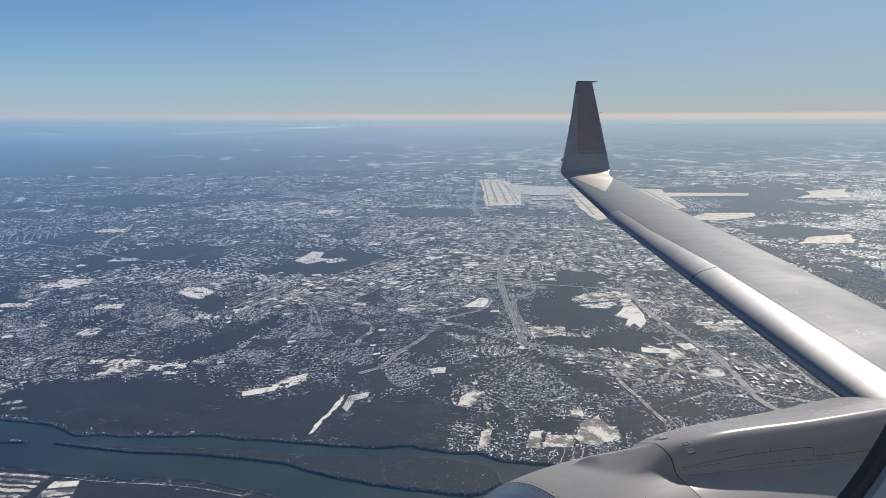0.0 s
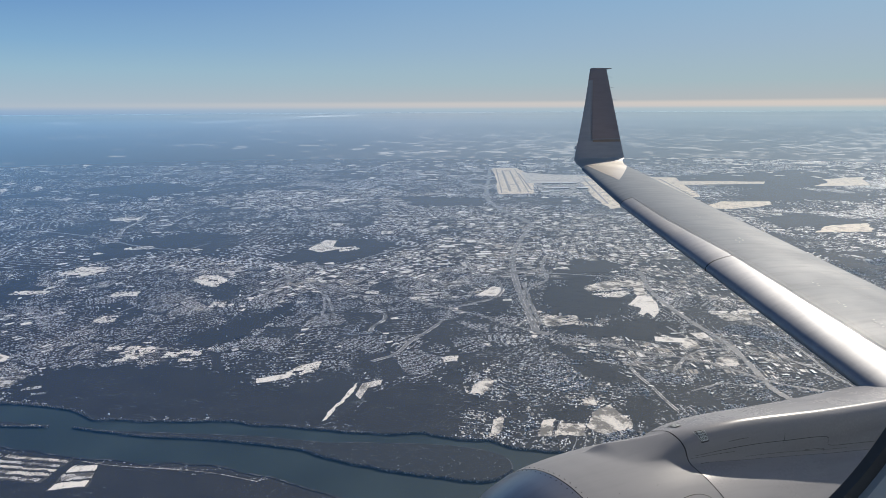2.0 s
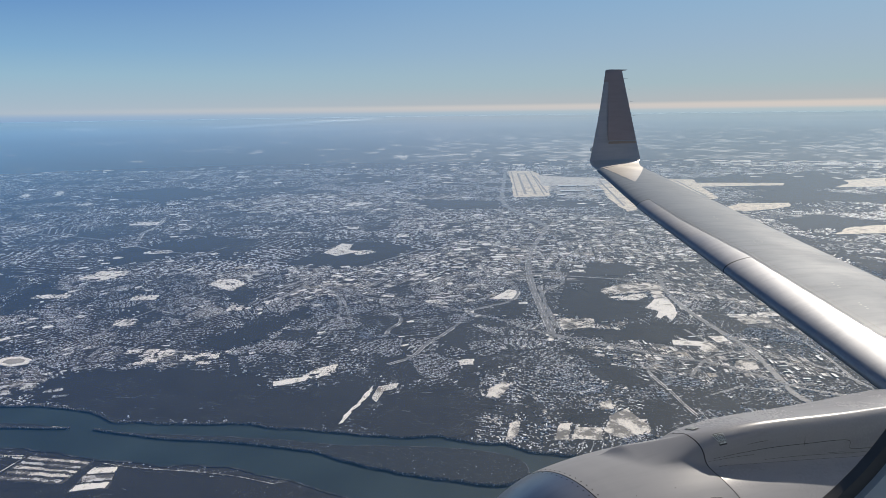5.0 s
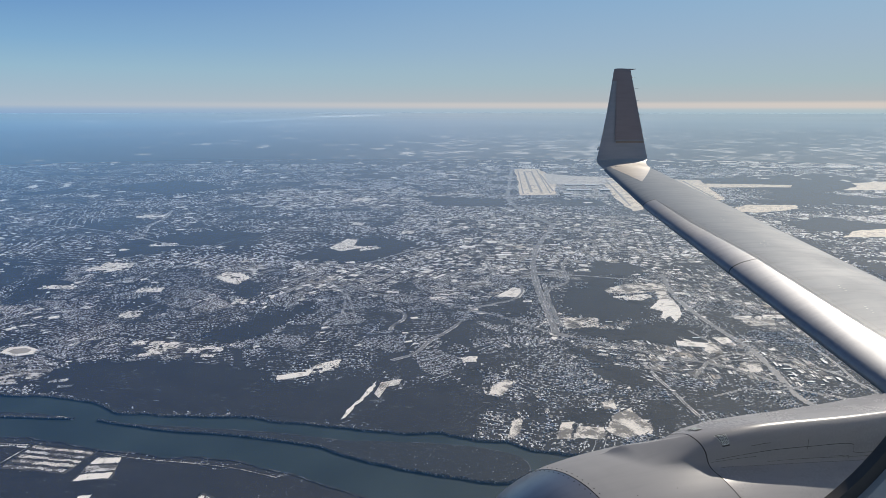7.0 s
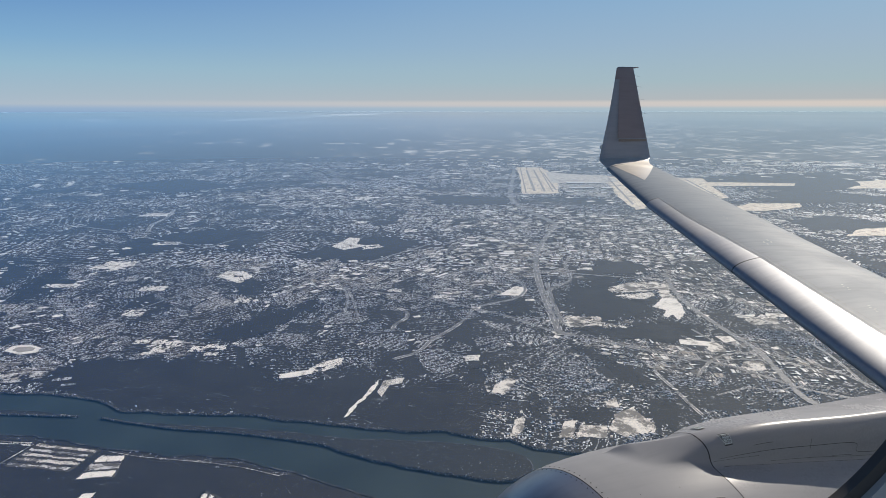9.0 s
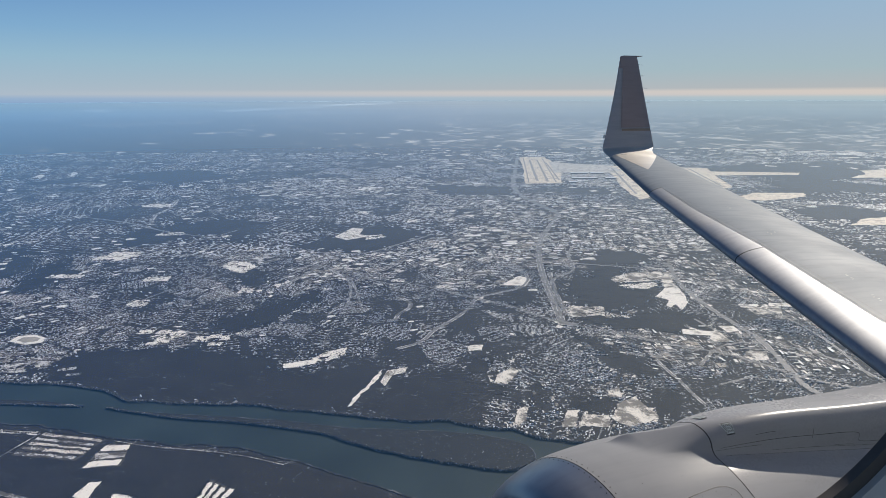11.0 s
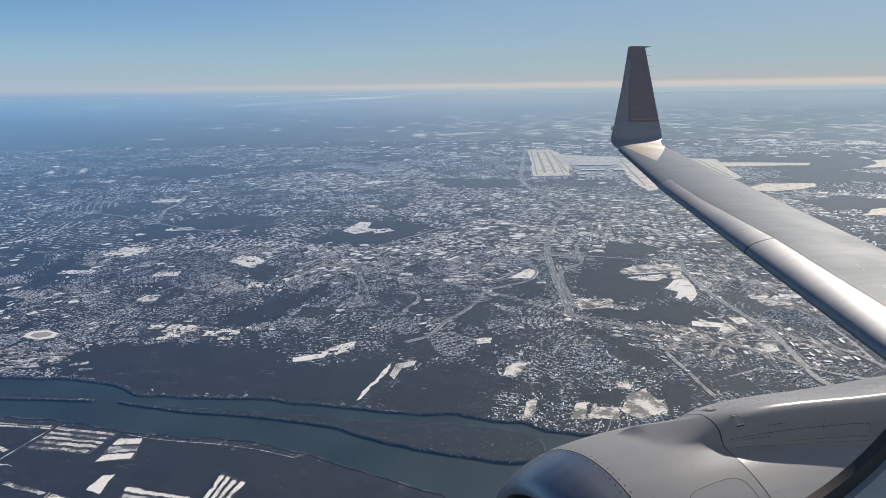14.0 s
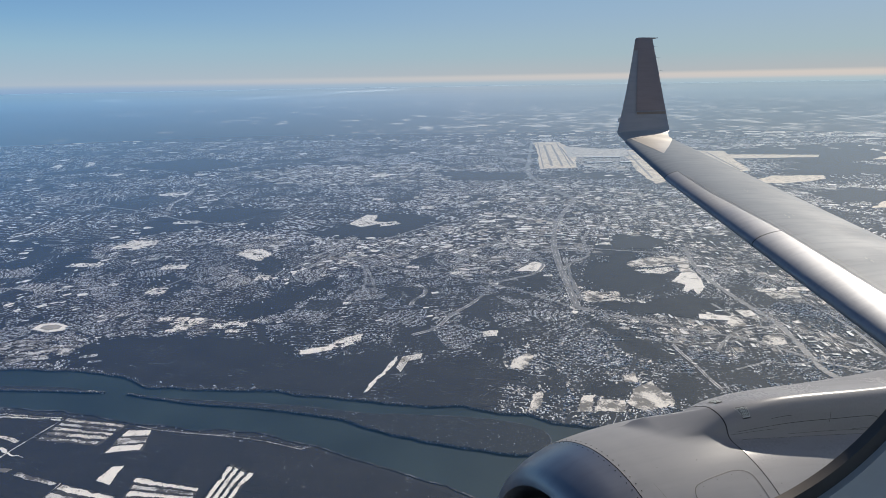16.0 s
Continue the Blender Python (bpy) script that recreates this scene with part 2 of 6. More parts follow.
ROOFS_FLAT = island_tone("snowy_or_bare_flat_roof", [(0.0, (0.06, 0.06, 0.065)), (0.16, (0.14, 0.14, 0.14)), (0.19, (0.84, 0.80, 0.74)), (0.6, (0.94, 0.91, 0.85)), (1.0, (0.97, 0.96, 0.93))], 0.6)
ROOFS_MIXED = island_tone("grey_or_snowy_roof", [(0.0, (0.06, 0.06, 0.062)), (0.30, (0.15, 0.145, 0.14)), (0.60, (0.34, 0.31, 0.28)), (0.70, (0.66, 0.63, 0.58)), (1.0, (0.90, 0.87, 0.82))], 0.7)
CONCRETE = mottled("precast_wall", (0.09, 0.088, 0.085), (0.18, 0.172, 0.165), 2.0, 0.8)
STREET = island_tone("snowy_street", [(0.0, (0.12, 0.12, 0.125)), (0.35, (0.44, 0.44, 0.445)), (0.65, (0.78, 0.77, 0.75)), (1.0, (0.88, 0.87, 0.85))], 0.8)
FACADE = island_tone("shop_and_office_facade", [(0.0, (0.035, 0.035, 0.04)), (0.5, (0.09, 0.085, 0.08)), (1.0, (0.17, 0.15, 0.13))], 0.7)
PAVED = island_tone("dusted_car_park", [(0.0, (0.028, 0.029, 0.032)), (0.55, (0.070, 0.066, 0.062)), (0.85, (0.13, 0.115, 0.10)), (1.0, (0.46, 0.40, 0.32))], 0.8)
FLAT_ROOF = mottled("snowy_flat_roof", (0.74, 0.73, 0.71), (0.90, 0.88, 0.85), 1.4, 0.6)
FLAT_DARK = mottled("bare_flat_roof", (0.09, 0.09, 0.095), (0.20, 0.20, 0.20), 1.4, 0.7)
GLASS_DARK = mottled("dark_glazing", (0.02, 0.025, 0.03), (0.05, 0.055, 0.06), 3.0, 0.2)
WING_SKIN = painted_metal("wing_grey_paint", (0.240, 0.273, 0.306), 0.52, 0.0, 0.45, 0.0, 0.022)
SLAT_METAL = painted_metal("polished_slat", (0.315, 0.325, 0.345), 0.52, 0.55, 0.32, 0.0, 0.24)
COWL_PAINT = painted_metal("cowl_grey_paint", (0.262, 0.268, 0.282), 0.38, 0.0, 0.22, 0.0, 0.012)
FAIRING_PAINT = painted_metal("fairing_grey_paint", (0.305, 0.308, 0.318), 0.27, 0.0, 0.30, 0.0, 0.07)
LIP_METAL = painted_metal("worn_lip_metal", (0.36, 0.365, 0.38), 0.34, 1.0, 0.3)
WINGLET_DARK = painted_metal("winglet_mauve", (0.38, 0.285, 0.255), 0.45, 0.0, 0.35, 0.0)
WINGLET_GREY = painted_metal("winglet_edge_grey", (0.43, 0.40, 0.39), 0.42, 0.0, 0.35, 0.0)
JOINT = mottled("skin_joint", (0.11, 0.115, 0.12), (0.19, 0.195, 0.20), 8.0, 0.6)
FAINT = mottled("faint_joint", (0.19, 0.205, 0.22), (0.235, 0.25, 0.265), 8.0, 0.6)
# brightness of the sunlit wingtip, put into its colour
BEND = painted_metal("sunlit_wingtip", (0.60, 0.56, 0.49), 0.40, 0.2, 0.3, 0.0, 0.5)
TAXI = mottled("worn_taxiway", (0.30, 0.28, 0.25), (0.46, 0.43, 0.38), 0.6, 0.8)
SEAM = mottled("dark_seam", (0.012, 0.012, 0.013), (0.03, 0.03, 0.03), 30.0, 0.6)
RED = mottled("brown_stripe", (0.30, 0.21, 0.15), (0.38, 0.28, 0.20), 20.0, 0.5)
DUCT = mottled("inlet_duct", (0.03, 0.03, 0.033), (0.06, 0.06, 0.065), 6.0, 0.5)
TRIM = mottled("cabin_plastic", (0.56, 0.50, 0.44), (0.62, 0.56, 0.50), 8.0, 0.6)
RUBBER = mottled("window_seal", (0.07, 0.055, 0.045), (0.10, 0.08, 0.065), 20.0, 0.6)
HULL = painted_metal("fuselage_paint", (0.82, 0.82, 0.81), 0.35, 0.0, 0.15)
LENS = mottled("lamp_lens", (0.55, 0.60, 0.58), (0.75, 0.8, 0.78), 30.0, 0.12)


# ---------------------------------------------------------------- mesh helpers
def mesh_of(name, verts, faces, mats, slots=None, smooth=False):
    me = bpy.data.meshes.new(name)
    me.from_pydata([tuple(v) for v in verts], [], faces)
    for m in mats if isinstance(mats, (list, tuple)) else [mats]:
        me.materials.append(m)
    if slots is not None:
        me.polygons.foreach_set("material_index", slots)
    if smooth:
        me.polygons.foreach_set("use_smooth", [True] * len(me.polygons))
    me.update()
    return me


def part(name, me, parent, label=""):
    ob = new(name, me)
    ob.parent = parent
    if label:
        ob["label"] = label
    return ob


def box_mesh(name, w, d, h, mat, bevel=0.0, z0=0.0):
    bm = bmesh.new()
    bmesh.ops.create_cube(bm, size=1.0)
    bmesh.ops.scale(bm, vec=(w, d, h), verts=bm.verts)
    bmesh.ops.translate(bm, vec=(0, 0, z0 + h / 2), verts=bm.verts)
    if bevel:
        bmesh.ops.bevel(bm, geom=bm.edges[:], offset=bevel, segments=2, affect="EDGES")
    me = bpy.data.meshes.new(name)
    bm.to_mesh(me)
    bm.free()
    me.materials.append(mat)
    return me


def many(name, block_verts, counts, mats, slots):
    """One mesh out of alike blocks: block_verts is (n, k, 3); counts lists each block's faces as vertex indices."""
    n, k, _ = block_verts.shape
    me = bpy.data.meshes.new(name)
    flat = [i for face in counts for i in face]
    sizes = np.array([len(face) for face in counts])
    loops = (np.array(flat)[None, :] + (np.arange(n) * k)[:, None]).ravel()
    totals = np.tile(sizes, n)
    starts = np.concatenate(([0], np.cumsum(totals)[:-1]))
    me.vertices.add(n * k)
    me.vertices.foreach_set("co", block_verts.astype(np.float32).ravel())
    me.loops.add(len(loops))
    me.loops.foreach_set("vertex_index", loops.astype(np.int32))
    me.polygons.add(len(totals))
    me.polygons.foreach_set("loop_start", starts.astype(np.int32))
    me.polygons.foreach_set("material_index", np.tile(np.array(slots), n).astype(np.int32))
    for m in mats:
        me.materials.append(m)
    me.update(calc_edges=True)
    me.validate()
    me.shade_flat()
    return me


def spline(points, steps=8):
    """A smooth line through the given points (Catmull-Rom)."""
    p = [Vector(q).to_2d() for q in points]
    p = [p[0] * 2 - p[1], *p, p[-1] * 2 - p[-2]]
    out = []
    for a, b, c, d in zip(p, p[1:], p[2:], p[3:]):
        for i in range(steps):
            s = i / steps
            out.append(0.5 * ((2 * b) + (c - a) * s + (2 * a - 5 * b + 4 * c - d) * s * s + (3 * b - a - 3 * c + d) * s ** 3))
    out.append(p[-2])
    return out


def ribbon_mesh(name, line, width, z, mat, wobble=0.0, thick=0.0):
    """A strip of that width along a line; with thick it gets edges."""
    verts, faces = [], []
    for i, q in enumerate(line):
        way = (line[min(i + 1, len(line) - 1)] - line[max(i - 1, 0)]).normalized()
        side = Vector((-way.y, way.x))
        w = width * 0.5 * (1 + wobble * noise.noise((q.x * 0.8, q.y * 0.8, 3.0)))
        for s in (-1, 1):
            verts.append((q.x + side.x * w * s, q.y + side.y * w * s, z))
        if i:
            k = 2 * i
            faces.append((k - 2, k, k + 1, k - 1)[::-1])
    return mesh_of(name, verts, faces, mat)


def patch_mesh(name, corners, z, mat, rough=0.12, lift=0.0, soft=6):
    """A flat piece of land with an uneven outline through the corners."""
    pts = [Vector(c) for c in corners]
    size = sum(((a - b).length for a, b in zip(pts, pts[1:] + pts[:1]))) / len(pts)
    line = []
    for a, b in zip(pts, pts[1:] + pts[:1]):
        steps = soft * 2
        for i in range(steps):
            q = a.lerp(b, i / steps)
            jag = noise.noise_vector((q.x * 2.2 / size + 7.3, q.y * 2.2 / size, 1.7)) + 0.7 * noise.noise_vector((q.x * 6 / size, q.y * 6 / size, 4.1)) + 0.4 * noise.noise_vector((q.x * 17 / size, q.y * 17 / size, 2.2))
            line.append(Vector((q.x + jag.x * rough * size * 0.5, q.y + jag.y * rough * size * 0.5)))
    n = len(line)
    verts = [(q.x, q.y, z) for q in line] + [(q.x, q.y, z - 0.02) for q in line]
    faces = [tuple(range(n))] + [(i, n + i, n + (i + 1) % n, (i + 1) % n) for i in range(n)]
    me = mesh_of(name, verts, faces, mat)
    bm = bmesh.new()
    bm.from_mesh(me)
    bmesh.ops.triangulate(bm, faces=[f for f in bm.faces if len(f.verts) > 4])
    bmesh.ops.recalc_face_normals(bm, faces=bm.faces)
    bm.to_mesh(me)
    bm.free()
    return me


def oblong(x, y, w, d, turn=0.0):
    c, s = math.cos(radians(turn)), math.sin(radians(turn))
    return [(x + a * w / 2 * c - b * d / 2 * s, y + a * w / 2 * s + b * d / 2 * c) for a, b in ((-1, -1), (1, -1), (1, 1), (-1, 1))]


# ---------------------------------------------------------------- the land
def ground_sheet():
    """One sheet to the horizon, finer towards the middle."""
    rings = [0.0] + [20 * 1.13 ** k for k in range(46)]
    rings = [r for r in rings if r < 4900] + [4900]
    spokes = 96
    verts, faces = [(0, 0, 0)], []
    for r in rings[1:]:
        for s in range(spokes):
            a = 2 * math.pi * s / spokes
            verts.append((r * math.cos(a), r * math.sin(a), 0))
    for s in range(spokes):
        faces.append((0, 1 + s, 1 + (s + 1) % spokes))
    for k in range(len(rings) - 2):
        b = 1 + k * spokes
        for s in range(spokes):
            t = (s + 1) % spokes
            faces.append((b + s, b + spokes + s, b + spokes + t, b + t))
    return mesh_of("ground", verts, faces, GROUND)


tagged(new("ground", ground_sheet()), "dark bare winter woods and suburbs dusted with thin snow", "ground", kind="structure")


def disc(name, radius, z, mat, hole=0.0):
    n = 128
    verts = [(0, 0, z)] + [(radius * math.cos(2 * math.pi * i / n), radius * math.sin(2 * math.pi * i / n), z) for i in range(n)]
    return mesh_of(name, verts, [(0, 1 + i, 1 + (i + 1) % n) for i in range(n)], mat)


haze = tagged(new("haze", disc("haze", 2700, 0, haze_material())), "flat sheet painted as thin blue winter haze over the land", "haze", kind="structure")
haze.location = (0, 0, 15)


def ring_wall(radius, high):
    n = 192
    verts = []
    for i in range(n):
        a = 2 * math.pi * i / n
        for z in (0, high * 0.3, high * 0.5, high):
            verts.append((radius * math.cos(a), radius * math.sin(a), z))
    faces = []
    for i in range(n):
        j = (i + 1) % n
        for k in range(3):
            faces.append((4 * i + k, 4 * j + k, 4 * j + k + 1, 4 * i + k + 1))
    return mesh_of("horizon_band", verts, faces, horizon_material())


tagged(new("backdrop", ring_wall(4850, BAND_HIGH)), "glowing ring painted as low blue winter sky with a pale pinkish band of far cloud", "horizon", kind="structure")


# ---- river and its islands
FAR_BANK = [(-64.40, 64.92), (-47.60, 63.79), (-41.20, 63.23), (-35.34, 61.24), (-31.52, 59.35), (-26.15, 58.75), (-21.61, 58.63), (-12.84, 57.00), (-4.48, 55.23), (-0.75, 55.23), (2.41, 54.18), (6.01, 53.46), (8.89, 51.98), (14.60, 50.57), (28.76, 47.53)]
NEAR_BANK = [(-57.48, 57.23), (-41.67, 55.02), (-34.57, 53.76), (-29.75, 52.46), (-25.26, 51.50), (-21.57, 51.03), (-17.37, 50.29), (-12.52, 48.36), (-8.44, 46.56), (-5.50, 44.87), (-1.02, 42.66), (4.70, 40.39), (12.01, 37.48)]


def between(name, far, near, z, mat):
    """The surface between two lines of equal count."""
    n = len(far)
    verts = [(p.x, p.y, z) for p in far] + [(p.x, p.y, z) for p in near]
    faces = [(i, n + i, n + i + 1, i + 1) for i in range(n - 1)]
    return mesh_of(name, verts, faces, mat)


def even(points, count):
    line = spline(points, 12)
    at = np.cumsum([0] + [(b - a).length for a, b in zip(line, line[1:])])
    out = []
    for s in np.linspace(0, at[-1], count):
        i = min(int(np.searchsorted(at, s, "right")) - 1, len(line) - 2)
        out.append(line[i].lerp(line[i + 1], (s - at[i]) / max(1e-9, at[i + 1] - at[i])))
    return out


far_bank, near_bank = even(FAR_BANK, 160), even(NEAR_BANK, 160)


def ragged(line, amount, scale, seed):
    return [p + Vector((0, noise.noise((p.x * scale, p.y * scale, seed)) * amount + noise.noise((p.x * scale * 4, p.y * scale * 4, seed)) * amount * 0.4)) for p in line]


far_bank, near_bank = ragged(far_bank, 0.5, 0.35, 2.0), ragged(near_bank, 0.45, 0.35, 5.0)
tagged(new("water", between("water", far_bank, near_bank, 0.010, WATER)), "wide dark slate-blue river between wooded banks", "river", kind="structure")
river_poly = [(p.x, p.y) for p in far_bank] + [(p.x, p.y) for p in near_bank[::-1]]


def island(upper, lower, name_label):
    up, low = ragged(even(upper, 70), 0.15, 0.6, 8.0), ragged(even(lower, 70), 0.15, 0.6, 9.0)
    up[0] = low[0] = Vector(upper[0])
    up[-1] = low[-1] = Vector(upper[-1])
    n = 70
    rim = up + low[::-1]
    verts = [(p.x, p.y, 0.035) for p in rim] + [(p.x, p.y, 0.0) for p in rim]
    faces = [(i, i + 1, 2 * n - 2 - i, 2 * n - 1 - i) for i in range(n - 1)]
    faces += [(i, 2 * n + i, 2 * n + (i + 1) % (2 * n), (i + 1) % (2 * n)) for i in range(2 * n)]
    tagged(new("river_island", mesh_of("river_island", verts, faces, BRUSH)), name_label, "island", kind="structure")
    return up, low


ISLE_A = island([(-33.73, 57.92), (-26.50, 56.89), (-19.69, 56.10), (-14.08, 55.23), (-8.58, 54.07), (-1.25, 53.56), (4.88, 52.37), (7.45, 50.57), (7.68, 48.36)],
                [(-33.73, 57.92), (-26.08, 55.88), (-19.31, 54.91), (-11.51, 52.96), (-8.17, 51.12), (-4.06, 49.40), (0.75, 47.86), (5.35, 46.88), (7.68, 48.36)], "long wooded river island in its brown winter brush")
ISLE_B = island([(-59.35, 60.60), (-48.55, 60.10), (-42.64, 59.85), (-39.48, 59.35), (-36.15, 58.27)], [(-58.91, 60.10), (-47.75, 58.99), (-41.86, 58.63), (-38.90, 58.39), (-36.15, 58.27)], "narrow brushy river islet with a snowy tip")


def inside(poly, xs, ys):
    """Which of the points lie in the polygon."""
    hit = np.zeros(len(xs), bool)
    px, py = np.array([p[0] for p in poly]), np.array([p[1] for p in poly])
    qx, qy = np.roll(px, 1), np.roll(py, 1)
    for ax, ay, bx, by in zip(px, py, qx, qy):
        crosses = (ay > ys) != (by > ys)
        if abs(by - ay) > 1e-9:
            hit ^= crosses & (xs < (bx - ax) * (ys - ay) / (by - ay) + ax)
    return hit


# ---- woods: dark forest floors, on which no house stands
WOODS = []


def wood(label, *corners, rough=0.25, floor=WOOD_FLOOR):
    me = patch_mesh("woodland", corners, 0.008 + 0.0008 * len(WOODS), floor, rough)
    tagged(new("woodland_floor", me), label, "woodland", kind="structure")
    WOODS.append(list(corners))


wood("dark evergreen wood round a snowy clearing", (-32.35, 127.81), (-19.15, 147.60), (-11.32, 149.63), (-2.43, 141.81), (-9.93, 130.39), (-16.15, 123.39), (-25.49, 125.32))
wood("leafless riverside forest above the bank", (-46.34, 67.60), (-44.56, 73.62), (-31.41, 73.62), (-20.39, 71.16), (-18.82, 67.60), (-8.88, 64.92), (-10.22, 57.80), (-21.76, 59.11), (-31.75, 59.85), (-40.00, 63.23))
wood("leafless forest behind the river bend", (-8.07, 58.39), (-5.18, 64.92), (1.03, 68.22), (3.99, 63.51), (2.44, 55.02), (-5.07, 55.88))
wood("dark wood beside the motorway", (19.30, 101.99), (28.26, 112.13), (34.07, 114.55), (28.02, 101.33), (32.78, 97.24), (31.81, 90.18), (23.93, 87.13), (18.65, 91.25))
wood("dark wood along a creek", (19.06, 75.16), (20.40, 74.71), (21.74, 70.88), (23.00, 67.55), (23.93, 66.35), (22.16, 64.84), (20.51, 66.51), (19.44, 70.88))
wood("dark square of forest among houses", (12.89, 60.67), (14.94, 60.93), (17.25, 59.81), (16.46, 57.47), (14.12, 57.19), (12.38, 57.99))
wood("dark wood along a creek", (22.49, 62.60), (24.46, 61.24), (22.41, 55.55), (20.67, 56.42), (20.64, 59.30))
wood("belt of bare trees", (8.95, 63.40), (10.72, 63.40), (10.42, 60.15), (8.78, 55.55), (7.67, 55.55), (8.53, 59.30))
wood("small dark wood among houses", (3.12, 70.59), (6.30, 73.08), (5.87, 70.02), (4.49, 66.77), (2.28, 65.74))
wood("belt of bare trees", (0.99, 65.24), (5.34, 63.68), (7.13, 62.83), (3.84, 59.30), (3.62, 55.55), (0.86, 55.55))
wood("belt of bare trees", (17.19, 85.67), (25.02, 85.19), (34.43, 82.89), (30.43, 78.20), (20.99, 81.56))
wood("dark wood beyond the interchange", (29.76, 122.7), (34.74, 126.5), (40.09, 121.8), (36.84, 114.0), (30.02, 114.8), (26.75, 113.2))
wood("dark wood beside the yards", (27.16, 86.5), (32.94, 88.0), (36.59, 84.6), (35.47, 81.5), (29.2, 80.0), (26.08, 82.8))
wood("dark strip of wood among houses", (15.07, 81.0), (19.05, 76.2), (19.95, 69.8), (17.47, 75.4))
wood("small dark wood inside a road loop", (10.51, 98.5), (13.44, 96.1), (14.3, 90.5), (13.49, 89.0), (9.72, 90.5))
wood("small dark wood beside a lot", (43.6, 98.5), (45.05, 97.3), (42.55, 92.7), (41.53, 92.7))
wood("dark belt of wood between far suburbs", (94.04, 173.30), (111.38, 178.93), (118.08, 168.01), (121.16, 161.42), (108.07, 146.93), (100.91, 156.79), (90.22, 155.31))
wood("dark belt of wood beyond far suburbs", (113.15, 229.32), (135.97, 237.40), (152.48, 218.87), (158.51, 210.61), (142.46, 195.80), (130.96, 205.44), (110.05, 200.51))
wood("dark belt of wood below the airfield", (83.64, 128.83), (89.08, 121.52), (81.40, 109.04), (81.18, 117.07))
wood("belt of dark woods before the airfield", (-8.84, 226.24), (23.24, 216.05), (20.48, 198.13), (-2.53, 202.94))
wood("broad dark forest beyond the airfield", (110.53, 280.72), (187.63, 305.93), (184.39, 276.15), (157.01, 237.40), (126.19, 230.90), (114.90, 251.56))
wood("wooded near bank of the river", (-66.0, 57.2), (-57.48, 56.6), (-41.67, 54.5), (-34.57, 53.2), (-29.75, 51.9), (-25.26, 51.0), (-21.57, 50.5), (-17.37, 49.7), (-12.52, 47.8), (-8.44, 46.0), (-5.50, 44.3), (-1.02, 42.1), (4.70, 39.9), (12.0, 37.0), (12.0, 33.0), (-66.0, 33.0))
wood("valley of bare trees", (-71.56, 101.99), (-73.41, 110.95), (-74.49, 121.52), (-69.62, 114.96), (-66.88, 101.99), (-66.56, 95.75))
wood("wooded stream valley among suburbs", (-32.73, 82.89), (-26.21, 90.18), (-20.36, 98.78), (-18.62, 94.30), (-23.76, 84.03), (-26.75, 78.61))
wood("far forest in blue haze", (-383.83, 608.00), (-279.95, 884.99), (10.25, 736.20), (-10.54, 502.55), (-143.44, 376.55), (-259.87, 398.33))
wood("far wood in haze", (-134.50, 251.56), (-110.73, 276.15), (-81.06, 251.56), (-97.21, 226.24))
wood("strip of wood on a ridge", (-73.05, 146.27), (-55.39, 160.63), (-43.85, 155.31), (-56.24, 137.02))

# ---- open snow: meadows, schoolyards, clearings
SNOWS = []


def plots_mesh(corners, z, mat, dice):
    """Snow lying plot by plot, with hedges, ditches and bare corners between."""
    pts = [Vector(c) for c in corners]
    mid = sum(pts, Vector((0, 0))) / len(pts)
    reach = max((p - mid).length for p in pts)
    turn = dice.uniform(0, 1.5)
    along, across = Vector((math.cos(turn), math.sin(turn))), Vector((-math.sin(turn), math.cos(turn)))
    su = min((p - mid).length for p in pts) * dice.uniform(0.13, 0.19)
    sv = su * dice.uniform(0.6, 0.9)
    poly = [(p.x, p.y) for p in pts]
    verts, faces, slots, spots = [], [], [], []
    nu, nv = int(reach * 1.15 / su) + 1, int(reach * 1.15 / sv) + 1
    for i in range(-nu, nu + 1):
        for j in range(-nv, nv + 1):
            q = mid + along * (i * su) + across * (j * sv)
            q += Vector((noise.noise((q.x / reach * 2, q.y / reach * 2, 1.0)), noise.noise((q.x / reach * 2, q.y / reach * 2, 6.0)))) * su * 1.1
            spots.append((i, j, q))
    within = inside(poly, np.array([q.x for _, _, q in spots]), np.array([q.y for _, _, q in spots]))
    for (i, j, q), good in zip(spots, within):
        bare = noise.noise((q.x / reach * 2.6, q.y / reach * 2.6, 3.0)) + 0.6 * noise.noise((q.x / su * 0.45, q.y / su * 0.45, 9.0))
        if good and bare < 0.34 + 0.1 * dice.random():
            k = len(verts)
            fill = 0.54 if dice.random() < 0.85 else dice.uniform(0.30, 0.46)
            for a, b in ((-1, -1), (1, -1), (1, 1), (-1, 1)):
                c = q + along * su * (a * fill + dice.uniform(-0.07, 0.07)) + across * sv * (b * fill + dice.uniform(-0.07, 0.07))
                verts.append((c.x, c.y, z + 0.0015 * ((i + 2 * j) % 3)))
            faces.append((k, k + 1, k + 2, k + 3))
            slots.append(0 if dice.random() < 0.86 else 1)
    return mesh_of("snow_field", verts, faces, [mat, SNOW_THIN], slots)


def meadow(label, *corners, mat=SNOW, rough=0.34):
    z = 0.026 + 0.0006 * (len(SNOWS) % 20) if rough != 0.04 else 0.046
    if rough >= 0.2:
        me = plots_mesh(corners, z, mat, random.Random(len(SNOWS) + 3))
    else:
        me = patch_mesh("snow_field", corners, z, mat, rough)
    tagged(new("snow_field", me), label, "snow field", kind="structure")
    SNOWS.append(list(corners))


def lot(x, y, w, d, turn=0.0, label="snow-covered open lot among suburban houses", mat=SNOW):
    meadow(label, *oblong(x, y, w, d, turn), mat=mat, rough=0.3)


